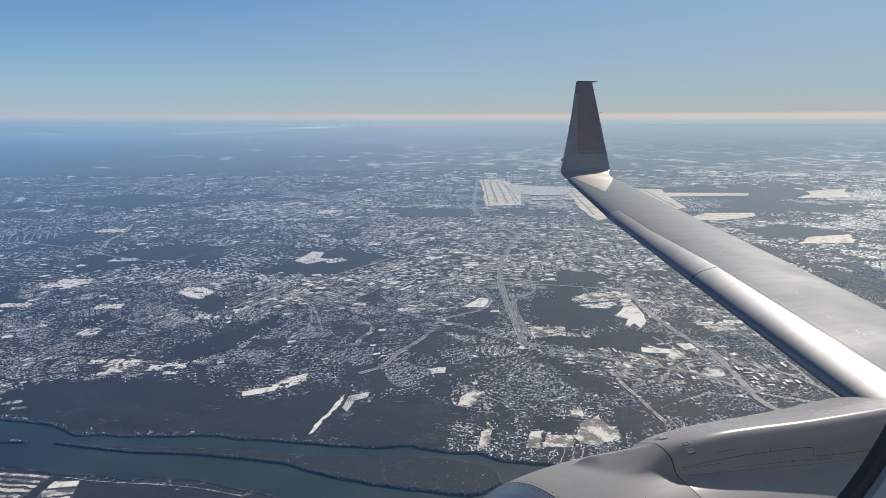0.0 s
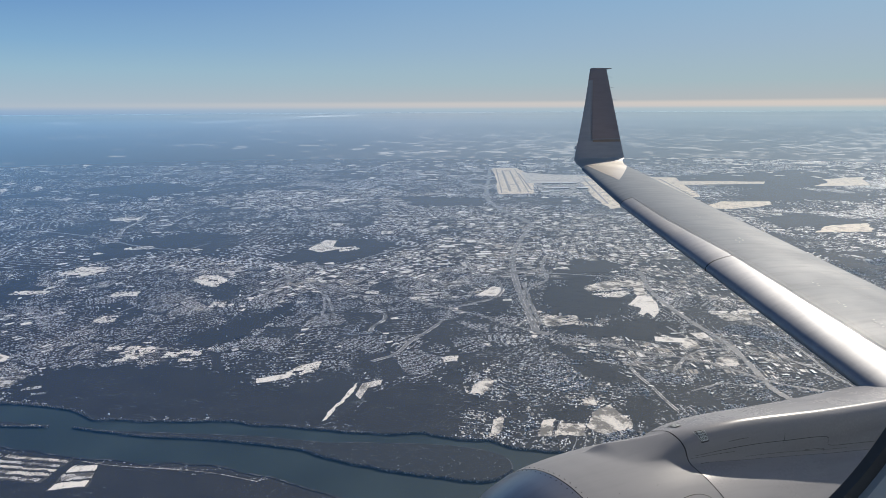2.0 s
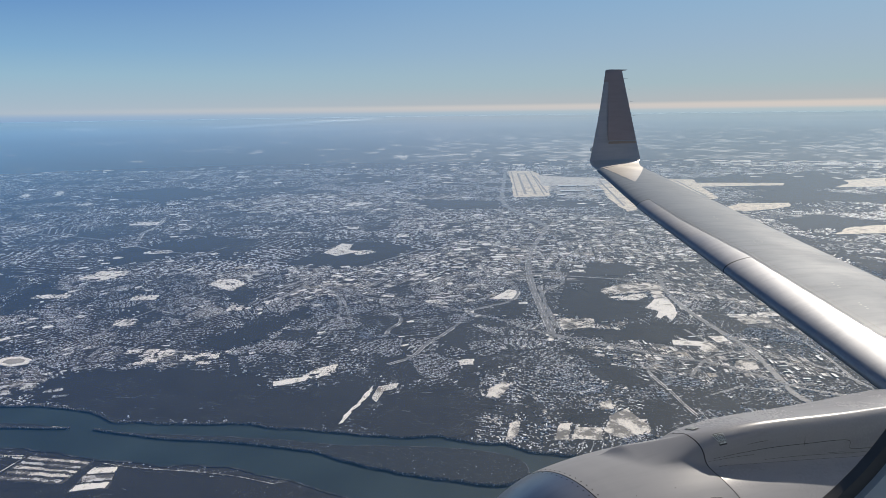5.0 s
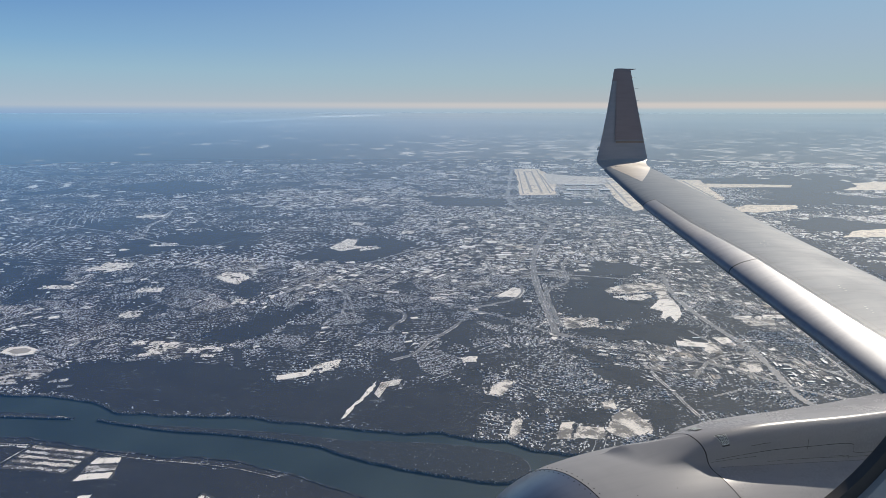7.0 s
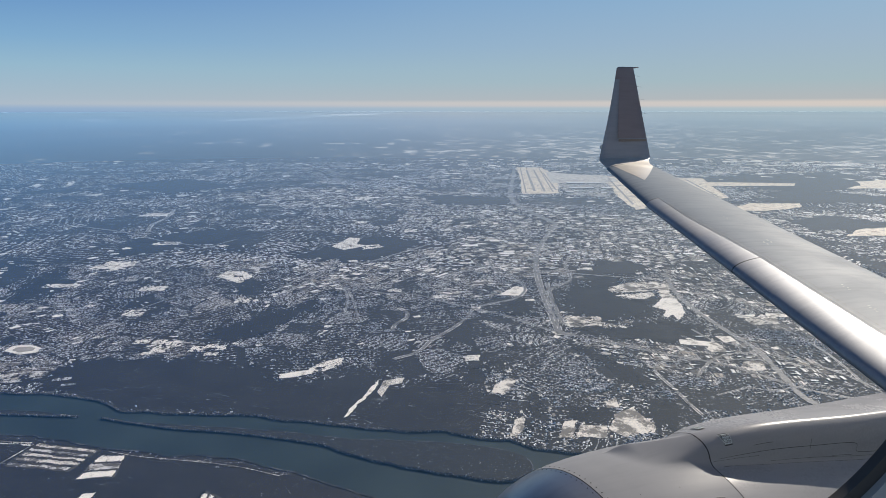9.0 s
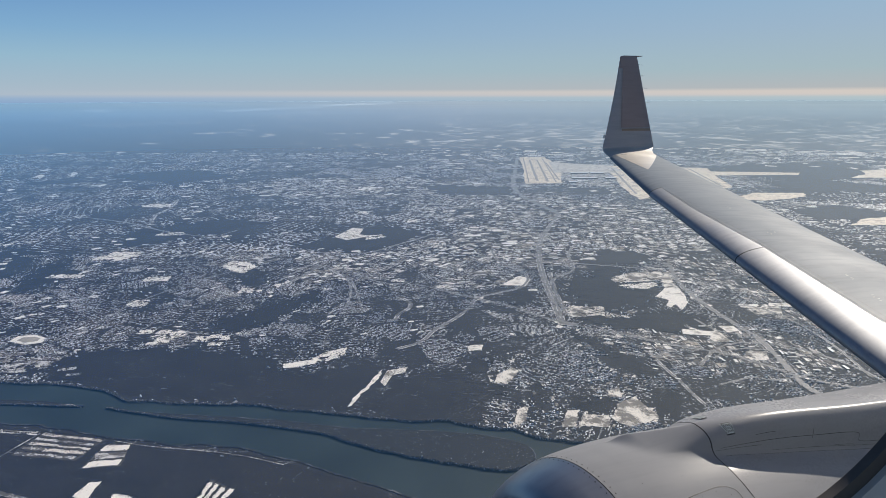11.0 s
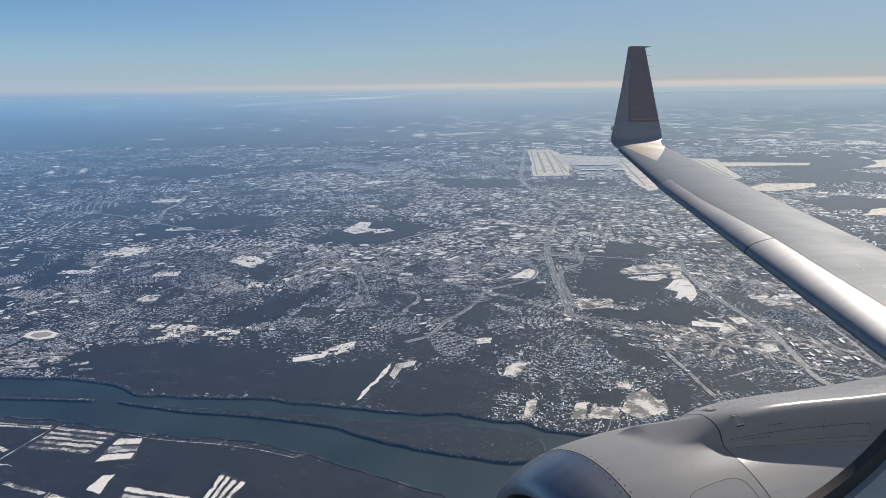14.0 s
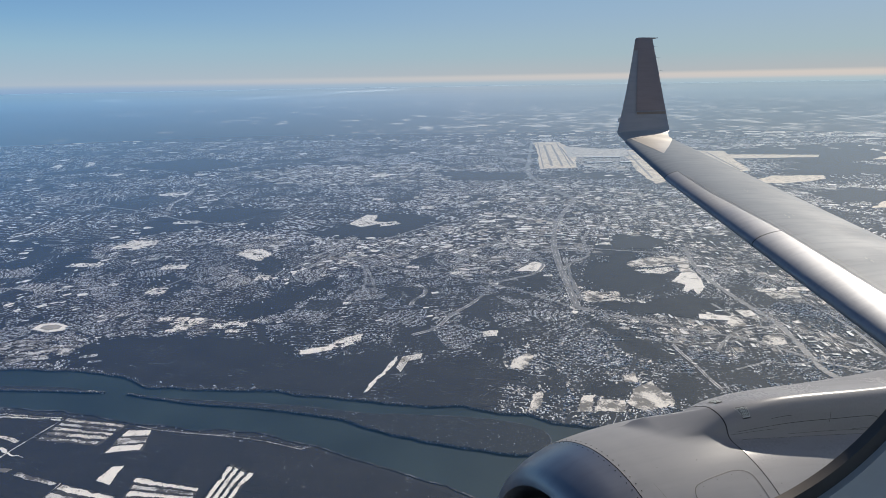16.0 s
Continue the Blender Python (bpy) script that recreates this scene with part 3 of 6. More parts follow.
meadow("bright snowy meadow edged with trees", (-41.00, 112.52), (-40.43, 117.07), (-37.29, 116.22), (-34.43, 112.92), (-35.46, 107.93))
meadow("snowy campus ground", (-37.76, 117.07), (-35.08, 122.92), (-33.12, 119.71), (-35.14, 115.38), mat=SNOW_THIN)
meadow("snowy sports field", (-67.48, 118.38), (-66.21, 124.83), (-60.88, 124.35), (-59.39, 118.82), (-63.15, 116.65))
for x, y, w, d, turn in [(-39.4, 79.4, 1.93, 1.45, 5), (-37.1, 79.4, 1.63, 1.66, -8), (-35.0, 78.6, 1.91, 2.45, 30), (-35.9, 76.6, 2.15, 1.94, 0), (-36.9, 75.3, 1.41, 0.94, 10)]:
    lot(x, y, w, d, turn, "snow-covered schoolyard")
for x, y, w, d, turn in [(-31.2, 76.8, 1.87, 1.76, 0), (-29.7, 77.8, 1.46, 1.20, 12), (-28.3, 77.2, 1.16, 1.58, 10), (-28.9, 75.1, 1.69, 1.12, 0)]:
    lot(x, y, w, d, turn, "snow-covered playing field")
meadow("long snowy clearing above the woods", (-18.81, 68.86), (-17.33, 69.50), (-14.86, 70.32), (-15.13, 69.02), (-17.00, 68.07), (-18.41, 67.75), rough=0.19)
meadow("broken snowy clearings above the woods", (-15.82, 70.16), (-14.58, 72.37), (-12.09, 73.98), (-12.13, 71.50), (-14.05, 69.50))
meadow("snowy cutting like an airstrip through the forest", (-9.85, 58.27), (-7.74, 65.79), (-7.06, 67.14), (-7.18, 65.79), (-8.51, 61.89), (-9.36, 58.39), rough=0.17)
meadow("snowy yard at the head of the cutting", (-7.07, 64.07), (-6.60, 66.99), (-4.37, 67.91), (-4.53, 66.38), (-5.87, 65.79), (-6.48, 62.96))
meadow("round snowy track", *[(-55.44, 76.23), (-55.39, 78.00), (-53.45, 78.40), (-51.25, 77.20), (-51.01, 75.65), (-52.65, 74.90)], rough=0.05)
meadow("bare brown infield of the track", (-54.57, 76.42), (-54.49, 77.40), (-53.08, 77.70), (-51.98, 77.10), (-51.87, 76.23), (-53.07, 75.65), mat=TAXI, rough=0.04)
for x, y, w, d, turn in [(-53.9, 71.2, 4.02, 1.36, 8), (-51.7, 71.9, 2.03, 1.21, 12), (-48.5, 69.5, 4.59, 0.98, -4), (-50.6, 68.2, 2.58, 1.26, 10), (-47.1, 70.5, 3.32, 0.67, -6), (-51.2, 66.4, 2.52, 1.20, 0), (-48.5, 67.0, 1.90, 0.76, 6), (-43.1, 67.6, 1.92, 0.77, 14), (-41.5, 66.1, 1.50, 0.59, 10)]:
    lot(x, y, w, d, turn, "snowy lot near the river", SNOW_THIN)
meadow("snow-covered gravel field by a creek", (32.32, 94.13), (35.23, 98.67), (37.44, 99.44), (36.94, 94.13), (36.22, 91.18), (34.10, 87.96), (34.29, 90.52), (32.89, 89.04), (32.61, 89.96), (33.82, 92.63), (33.08, 93.62), mat=SNOW, rough=0.14)
meadow("snowy strip beside the dark wood", (28.20, 100.46), (30.95, 101.15), (34.88, 102.08), (34.77, 100.23), (32.36, 98.23), (29.33, 98.89), mat=SNOW, rough=0.2)
meadow("snowy lots beside the dark wood", (28.02, 104.98), (33.01, 108.30), (38.23, 109.23), (36.68, 103.51), (31.22, 102.08), (28.18, 102.56), mat=SNOW_PATCHY, rough=0.3)
meadow("snowy verge of a wide road", (38.37, 108.56), (39.25, 108.56), (37.75, 101.73), (37.44, 99.44), (35.46, 98.89), (35.95, 102.32), mat=SNOW_PATCHY, rough=0.18)
meadow("snowy interchange loop", (8.88, 100.68), (12.74, 106.11), (14.41, 104.01), (12.97, 100.04), mat=SNOW, rough=0.15)
meadow("snow in the forest clearing", (-24.48, 138.19), (-21.91, 148.27), (-19.07, 146.93), (-19.30, 140.59), (-16.24, 139.38), (-21.21, 134.74))
meadow("snow at the edge of the dark wood", (-18.06, 138.78), (-13.84, 140.59), (-12.88, 137.02), (-17.01, 135.31))
meadow("snow on the roof of a long hall", (31.33, 80.12), (35.23, 79.09), (34.66, 77.51), (30.77, 78.36), mat=SNOW, rough=0.05)
meadow("snow-covered yard of a hall", (35.84, 80.57), (35.86, 76.60), (36.05, 75.58), (33.86, 75.45), (33.70, 76.60), mat=SNOW_PATCHY, rough=0.18)
meadow("snow-covered flat lot", (36.58, 81.26), (38.62, 81.26), (38.56, 79.38), (36.84, 78.87), mat=SNOW, rough=0.08)
meadow("trampled snow of a works yard", (17.96, 89.78), (23.15, 89.32), (22.34, 85.36), (17.62, 84.94), mat=SNOW_PATCHY, rough=0.2)
meadow("trampled snow of a round yard", (36.47, 72.66), (38.62, 72.35), (37.91, 69.94), (35.30, 69.36), (35.52, 71.13), mat=SNOW_PATCHY, rough=0.2)
meadow("trampled snow of a works yard", (43.69, 89.32), (48.74, 88.86), (47.81, 86.21), (43.78, 85.79), mat=SNOW_PATCHY, rough=0.2)
meadow("snow field beside terraced houses", (48.03, 90.99), (51.67, 90.71), (50.89, 89.22), (47.64, 89.59), mat=SNOW, rough=0.1)
meadow("bright snowy paddock edged with trees", (5.61, 65.74), (7.66, 67.93), (8.23, 66.77), (6.58, 63.54), (5.27, 64.02), mat=SNOW_PATCHY, rough=0.19)
meadow("bright snowy paddock near the river", (7.09, 57.75), (8.00, 58.47), (8.16, 57.67), (7.50, 55.36), (6.25, 54.27), mat=SNOW_PATCHY, rough=0.19)
meadow("snowy hillside lots", (17.21, 58.88), (19.42, 60.50), (20.47, 56.96), (20.36, 55.92), (17.08, 54.27), (15.97, 55.92), mat=SNOW_PATCHY, rough=0.19)
meadow("snowy garden plots", (16.79, 61.91), (18.35, 62.46), (18.09, 60.58), (16.78, 60.28), mat=SNOW_PATCHY, rough=0.19)
meadow("snowy garden plots near the river", (11.94, 57.67), (13.09, 57.75), (12.21, 54.27), (10.94, 54.27), mat=SNOW_PATCHY, rough=0.19)
meadow("snowy garden plots near the river", (13.18, 56.80), (15.85, 56.57), (15.36, 54.27), (12.39, 54.27), mat=SNOW_PATCHY, rough=0.19)
meadow("snowy churchyard", (3.04, 74.52), (4.62, 74.71), (4.40, 72.96), (3.10, 72.84), mat=SNOW, rough=0.19)
meadow("far snow field", (86.38, 191.30), (98.69, 202.94), (114.05, 202.94), (109.79, 193.52), (92.85, 187.00), mat=SNOW_AIRPORT, rough=0.16)
meadow("far snow field", (96.22, 149.63), (104.69, 158.31), (118.26, 161.42), (111.31, 149.63), mat=SNOW_AIRPORT, rough=0.16)
meadow("far snow field", (152.79, 240.79), (171.35, 263.30), (193.51, 271.73), (174.13, 240.79), mat=SNOW_AIRPORT, rough=0.16)
meadow("far snow field", (-87.38, 178.93), (-86.92, 183.89), (-77.88, 183.89), (-77.46, 178.93))
meadow("far snow field", (-161.83, 249.70), (-163.74, 259.27), (-159.53, 255.35), (-156.48, 246.06))
meadow("far snow field", (-147.68, 249.70), (-155.78, 267.45), (-153.42, 267.45), (-146.08, 251.56))
meadow("snowy shopping lots", (3.56, 107.93), (7.71, 110.95), (9.18, 109.04), (5.41, 105.40), mat=SNOW_THIN)
for x, y, w, d, turn in [(3.5, 73.6, 1.66, 1.63, 10), (-31.7, 97.9, 2.52, 2.76, 0), (-49.1, 104.7, 4.22, 2.78, 5), (-46.3, 91.5, 3.05, 2.97, 8), (46.0, 89.4, 5.47, 1.81, -3), (-26.5, 214.7, 6.11, 8.25, 0), (-122.9, 224.7, 4.79, 4.51, 0),
                         (-65.7, 106.5, 5.85, 2.15, 0), (-62.0, 141.8, 6.40, 3.09, 4), (-21.8, 168.9, 3.03, 3.46, 0), (-7.9, 156.8, 3.10, 3.75, 0), (53.5, 95.8, 4.41, 2.35, 0), (-0.4, 99.7, 2.38, 1.59, 0), (-8.0, 103.3, 2.28, 1.36, 0)]:
    lot(x, y, w, d, turn)

# ---- the airfield
meadow("wide snow-covered airfield", (38.27, 329.53), (51.61, 329.53), (49.57, 280.72), (41.65, 227.77), (28.52, 226.24), mat=SNOW_AIRPORT, rough=0.05)
tagged(new("apron", patch_mesh("apron", [(48.78, 276.15), (70.88, 280.72), (59.15, 216.05), (43.10, 224.72)], 0.012, APRON, 0.08)), "wet grey apron between the runways", "apron", kind="structure")
meadow("wide snow-covered airfield", (71.04, 285.43), (112.44, 276.15), (97.18, 216.05), (85.13, 202.94), (69.31, 191.30), (64.63, 198.13), (58.41, 189.12), (57.88, 200.51), mat=SNOW_AIRPORT, rough=0.07)
meadow("snow-covered end of the airfield", (102.67, 263.30), (119.23, 261.26), (142.04, 257.29), (137.29, 249.70), (100.81, 249.70), mat=SNOW_AIRPORT, rough=0.05)
meadow("snowy apron between the runways", (49.42, 305.93), (59.73, 295.33), (71.99, 288.66), (74.50, 268.15), (68.22, 260.60), (44.41, 260.60), mat=SNOW_APRON, rough=0.04)
meadow("snowy taxiway field beside the apron", (68.33, 264.67), (73.55, 264.67), (67.48, 226.24), (61.74, 191.67), (60.25, 192.41), (59.27, 204.19), (60.16, 218.87), mat=SNOW_AIRPORT, rough=0.04)
tagged(new("apron", patch_mesh("apron", [(43.92, 258.61), (67.10, 258.61), (64.21, 245.46), (42.09, 246.66)], 0.030, TAXI, 0.03)), "long grey taxiway across the snowy airfield", "apron", kind="structure")
ROADS = []


def road(label, width, *points, mat=ASPHALT, name="road", verge=0.0, z=0.050):
    line = spline([p for p in points], 8)
    tagged(new(name, ribbon_mesh(name, line, width, z + 0.0007 * (len(ROADS) % 30), mat, 0.35)), label, "road", kind="structure")
    ROADS.append((line, width))
    if verge:
        for k in (-1, 1):
            side = []
            for i, q in enumerate(line):
                way = (line[min(i + 1, len(line) - 1)] - line[max(i - 1, 0)]).normalized()
                side.append(q + Vector((-way.y, way.x)) * k * (width * 0.5 + verge * 0.62))
            tagged(new("verge", ribbon_mesh("verge", side, verge, z - 0.004, SNOW_THIN, 0.9)), "strip of ploughed snow along a road", "verge", kind="structure")


for a, b, w in [(((41.25, 314.38)), ((33.84, 234.11)), 1.0), (((44.85, 314.38)), ((37.58, 234.11)), 0.9), (((41.25, 314.38)), ((44.85, 314.38)), 1.6), (((37.92, 280.72)), ((41.88, 280.72)), 1.4), (((35.48, 255.35)), ((39.54, 255.35)), 1.4),
                (((48.66, 323.30)), ((40.15, 230.90)), 0.5), (((47.88, 269.57)), ((72.96, 265.36)), 1.2), (((45.76, 253.44)), ((69.86, 249.70)), 1.4), (((43.78, 237.40)), ((66.00, 232.49)), 1.0), (((71.71, 276.15)), ((60.38, 200.51)), 0.8),
                (((76.71, 278.42)), ((65.43, 202.94)), 0.7), (((71.71, 276.15)), ((76.71, 278.42)), 1.4), (((68.14, 251.56)), ((72.59, 251.56)), 1.2), (((64.29, 227.77)), ((68.74, 227.77)), 1.0), (((103.48, 271.73)), ((94.30, 216.05)), 0.8), (((63.40, 218.87)), ((96.98, 224.72)), 1.0), (((39.27, 323.30)), ((30.12, 229.32)), 0.5), (((47.16, 300.54)), ((42.31, 237.40)), 0.7), (((30.94, 242.53)), ((42.68, 240.79)), 0.8), (((37.36, 300.54)), ((40.01, 300.54)), 0.9), (((39.24, 267.45)), ((45.15, 267.45)), 0.9), (((79.43, 267.45)), ((69.69, 205.44)), 0.7), (((85.47, 271.73)), ((74.23, 208.00)), 0.7), (((74.73, 263.30)), ((85.21, 263.30)), 1.0), (((72.77, 240.79)), ((80.24, 240.79)), 1.0)]:
    road("worn grey taxiway on the snowy airfield", w, a, b, mat=TAXI, name="runway")

# ---- roads
road("broad grey motorway with ploughed snow banks", 0.86, (17.64, 81.56), (15.90, 82.89), (15.99, 84.26), (16.42, 95.75), (16.88, 107.19), (18.24, 121.52), (21.18, 137.02), (26.67, 155.31), (29.98, 166.32), mat=SALTED, verge=0.14)
road("slip road beside the motorway", 0.30, (17.19, 85.67), (17.35, 93.45), (17.80, 101.99), (19.54, 106.11), (22.69, 109.80), (23.87, 121.52), mat=SALTED, verge=0.14)
road("long straight highway through suburbs", 0.36, (-24.64, 114.02), (-16.64, 108.18), (-10.54, 102.16), (-4.44, 100.75), (1.46, 96.10), (6.17, 92.42), (10.20, 89.00), (14.18, 84.26), (16.10, 82.93), (19.23, 80.30), (22.62, 78.51), (25.67, 76.14), (28.90, 74.20), (34.46, 70.83), (39.23, 64.92), (44.07, 61.89), mat=SALTED, verge=0.10)
road("curved expressway ramp", 0.34, (-5.97, 73.34), (-3.10, 75.72), (-1.34, 80.02), (1.29, 84.29), (3.48, 89.00), (4.76, 93.62), (7.92, 96.10), (11.63, 98.71), (13.71, 102.88), (13.85, 107.39), (12.16, 111.44), (9.96, 116.71), (9.21, 125.54), mat=SALTED, verge=0.12)
road("winding snowy parkway", 0.20, (-6.98, 83.30), (-6.60, 86.33), (-5.30, 89.00), (-5.33, 91.49), (-6.76, 93.86), mat=SALTED, verge=0.22)
road("winding snowy parkway", 0.16, (1.74, 116.16), (0.36, 111.95), (-0.28, 105.84), mat=SALTED, verge=0.16)
road("road into the town", 0.30, (-26.30, 100.75), (-23.77, 109.79), (-21.72, 120.48), mat=SALTED, verge=0.14)
road("road across suburbs", 0.18, (-16.09, 104.34), (-14.12, 97.39), (-12.13, 87.91), mat=SALTED, verge=0.10)
road("slip road beside the motorway", 0.34, (18.28, 108.18), (17.62, 100.06), (17.09, 92.42), (16.99, 87.38), mat=SALTED, verge=0.20)
road("overpass over the motorway", 0.26, (9.58, 111.95), (14.93, 112.63), (22.31, 113.15), mat=SALTED, verge=0.10)
road("winding road down a creek", 0.17, (28.28, 72.48), (26.60, 72.35), (24.88, 70.30), (24.85, 67.82), (25.34, 64.26), (25.58, 61.11), (25.94, 58.63), mat=SALTED, verge=0.12)
road("divided road along a creek", 0.62, (41.17, 114.55), (38.73, 102.66), (38.27, 92.89), (39.06, 82.89), (39.72, 76.23), (39.20, 70.80), (38.78, 67.60), (38.23, 63.10), (39.39, 59.97), (43.11, 57.80), mat=SALTED, verge=0.08)
road("road towards the airfield", 1.60, (29.98, 166.32), (24.92, 191.30), (23.53, 218.87), (29.77, 271.73), (37.83, 336.00), mat=SALTED)
road("straight road along the edge of the wood", 0.42, (-25.12, 123.39), (-16.09, 122.92), (-9.93, 130.39), (-2.42, 141.20), mat=SALTED, verge=0.11)
road("road across suburbs", 0.18, (-49.58, 76.23), (-47.63, 83.34), (-46.76, 91.25), (-42.52, 101.99), (-38.30, 109.04), mat=SALTED, verge=0.06)
road("road across suburbs", 0.24, (-28.47, 101.99), (-26.33, 109.04), (-23.90, 117.07), (-20.94, 125.32), mat=SALTED, verge=0.14)
road("road across suburbs", 0.15, (-14.53, 90.18), (-15.27, 98.78), (-17.53, 107.56), mat=SALTED, verge=0.08)
road("parkway with snowy sides", 0.36, (-72.90, 155.31), (-76.37, 166.32), (-76.66, 175.14), (-80.91, 191.30), mat=SALTED, verge=0.33)
road("country road in haze", 0.42, (-115.64, 168.87), (-98.09, 164.65), (-78.77, 155.31), (-64.31, 144.33), (-50.05, 137.02), mat=SALTED, verge=0.11)
road("road between business parks", 0.30, (-0.40, 109.04), (1.66, 113.73), (7.04, 117.07), (17.59, 116.22), (26.57, 113.73), (38.75, 109.80), mat=SALTED, verge=0.11)
road("road between business parks", 0.30, (23.87, 121.52), (28.10, 131.46), (40.35, 146.27), (50.43, 153.13), mat=SALTED, verge=0.14)
road("suburban road", 0.15, (31.58, 70.32), (34.70, 72.90), (38.81, 72.90), (42.66, 71.16), mat=SALTED, verge=0.08)

for wide, pts in [(0.24, [(34.47, 84.03), (35.49, 79.85), (37.74, 78.20), (40.08, 76.23)]), (0.30, [(29.11, 68.22), (32.78, 72.90), (36.36, 75.09), (40.40, 74.71), (43.91, 72.20), (46.72, 66.99), (47.48, 60.85)]), (0.26, [(42.24, 90.18), (45.67, 88.63), (47.55, 82.89), (47.90, 74.35), (46.64, 64.92)]),
                  (0.20, [(29.27, 63.23), (33.37, 64.92), (35.86, 64.35), (40.79, 65.50), (43.30, 63.51)]), (0.20, [(63.94, 104.70), (56.50, 95.75), (53.37, 88.89), (55.11, 85.19), (59.10, 84.03)]),
                  (0.22, [(39.34, 121.52), (42.30, 107.19), (46.18, 104.70), (52.61, 107.19)]),
                  (0.24, [(-9.81, 128.83), (-4.16, 117.07), (1.60, 109.04), (8.06, 101.99)]), (0.24, [(-12.37, 109.04), (-6.95, 119.26), (-0.50, 137.02), (6.25, 151.01)]),
                  (0.16, [(-40.21, 80.69), (-39.34, 87.62), (-34.48, 92.34), (-29.41, 101.99), (-23.72, 106.11)]), (0.3, [(-68.96, 121.52), (-63.10, 130.39), (-54.49, 132.54), (-48.00, 146.27)])]:
    road("pale winding road among suburbs", 0.7 * wide, *pts, mat=SALTED, verge=0.32 * wide)
tagged(new("verge", ribbon_mesh("verge", spline([(15.99, 84.26), (16.42, 95.75), (16.88, 107.19), (18.24, 121.52), (21.18, 137.02), (26.67, 155.31), (29.98, 166.32)], 8), 0.10, 0.085, SNOW_THIN, 0.5)), "snowy median of the motorway", "verge", kind="structure")

# ---- striped fields on the near bank
HEDGES = []


def striped_field(tl, tr, br, bl, rows, label, dark=0.4, mats=(SNOW_THIN,)):
    """Long snowy beds between dark hedges, drawn between the four corners of a plot."""
    corners = [Vector(p) for p in (tl, tr, br, bl)]
    mid = sum(corners, Vector((0, 0))) / 4
    base = tagged(new("striped_field"), label, "field", "striped fields by the river")
    base.matrix_world = pose(mid.x, mid.y, 0.034)
    a, b, c, d = [p - mid for p in corners]
    part("soil", patch_mesh("soil", [tuple(p) for p in (d, c, b, a)], 0.0, STRIPE_DARK, 0.08), base, "dark bare soil")
    dice = random.Random(int(abs(mid.x) * 100))
    for i in range(rows):
        u, v = (i + dark * dice.uniform(0.3, 0.6)) / rows, (i + 1 - dark * dice.uniform(0.3, 0.6)) / rows
        l0, l1 = dice.uniform(0.0, 0.05), dice.uniform(0.94, 1.0)
        at = lambda s, k: tuple(a.lerp(d, k).lerp(b.lerp(c, k), s))
        part("snow_bed", patch_mesh("snow_bed", [at(l0, v), at(l1, v), at(l1, u), at(l0, u)], 0.012, mats[i % len(mats)], 0.13, soft=22), base)
        for k in range(int(90 * (a - b).length / 6)):
            p = Vector(at(dice.uniform(0, 1), (i + dice.uniform(-0.16, 0.24)) / rows)) + mid
            HEDGES.append((p.x, p.y, dice.uniform(0, 6.28), 1.0))
    WOODS.append([tuple(p) for p in corners])
    SNOWS.append([tuple(p) for p in corners])


striped_field((-44.36, 54.3), (-37.44, 53.5), (-37.35, 52.8), (-44.12, 53.5), 2, "two long snowy beds along the near bank", 0.35, (SNOW_PATCHY, SNOW))
striped_field((-37.06, 53.5), (-30.66, 52.2), (-31.46, 48.7), (-37.65, 49.6), 5, "snowy nursery rows between dark hedges", 0.62, (SNOW_PATCHY, SNOW_THIN, SNOW_PATCHY))
striped_field((-30.29, 51.34), (-27.97, 51.35), (-27.23, 47.91), (-30.39, 47.41), 3, "three bright snowy beds on the near bank", 0.26, (SNOW, SNOW_THIN))
striped_field((-54.81, 46.92), (-50.19, 45.99), (-50.72, 44.0), (-52.93, 44.34), 4, "broad snowy field with faint furrows", 0.2, (SNOW, SNOW_THIN))
striped_field((-39.62, 42.38), (-32.42, 41.01), (-32.24, 37.96), (-39.91, 39.31), 6, "snowy nursery rows between dark hedges", 0.45, (SNOW_PATCHY, SNOW_THIN, SNOW))
striped_field((-31.49, 43.26), (-26.19, 41.67), (-26.77, 37.87), (-31.92, 38.24), 5, "snowy beds between dark hedges", 0.34, (SNOW, SNOW_THIN))
striped_field((-25.96, 44.14), (-20.29, 42.67), (-19.92, 40.04), (-25.35, 39.78), 5, "snowy beds between dark hedges", 0.42, (SNOW, SNOW_THIN))
striped_field((-19.62, 39.46), (-19.05, 45.95), (-16.62, 44.63), (-17.43, 40.58), 4, "upright snowy beds on the near bank", 0.42, (SNOW,))
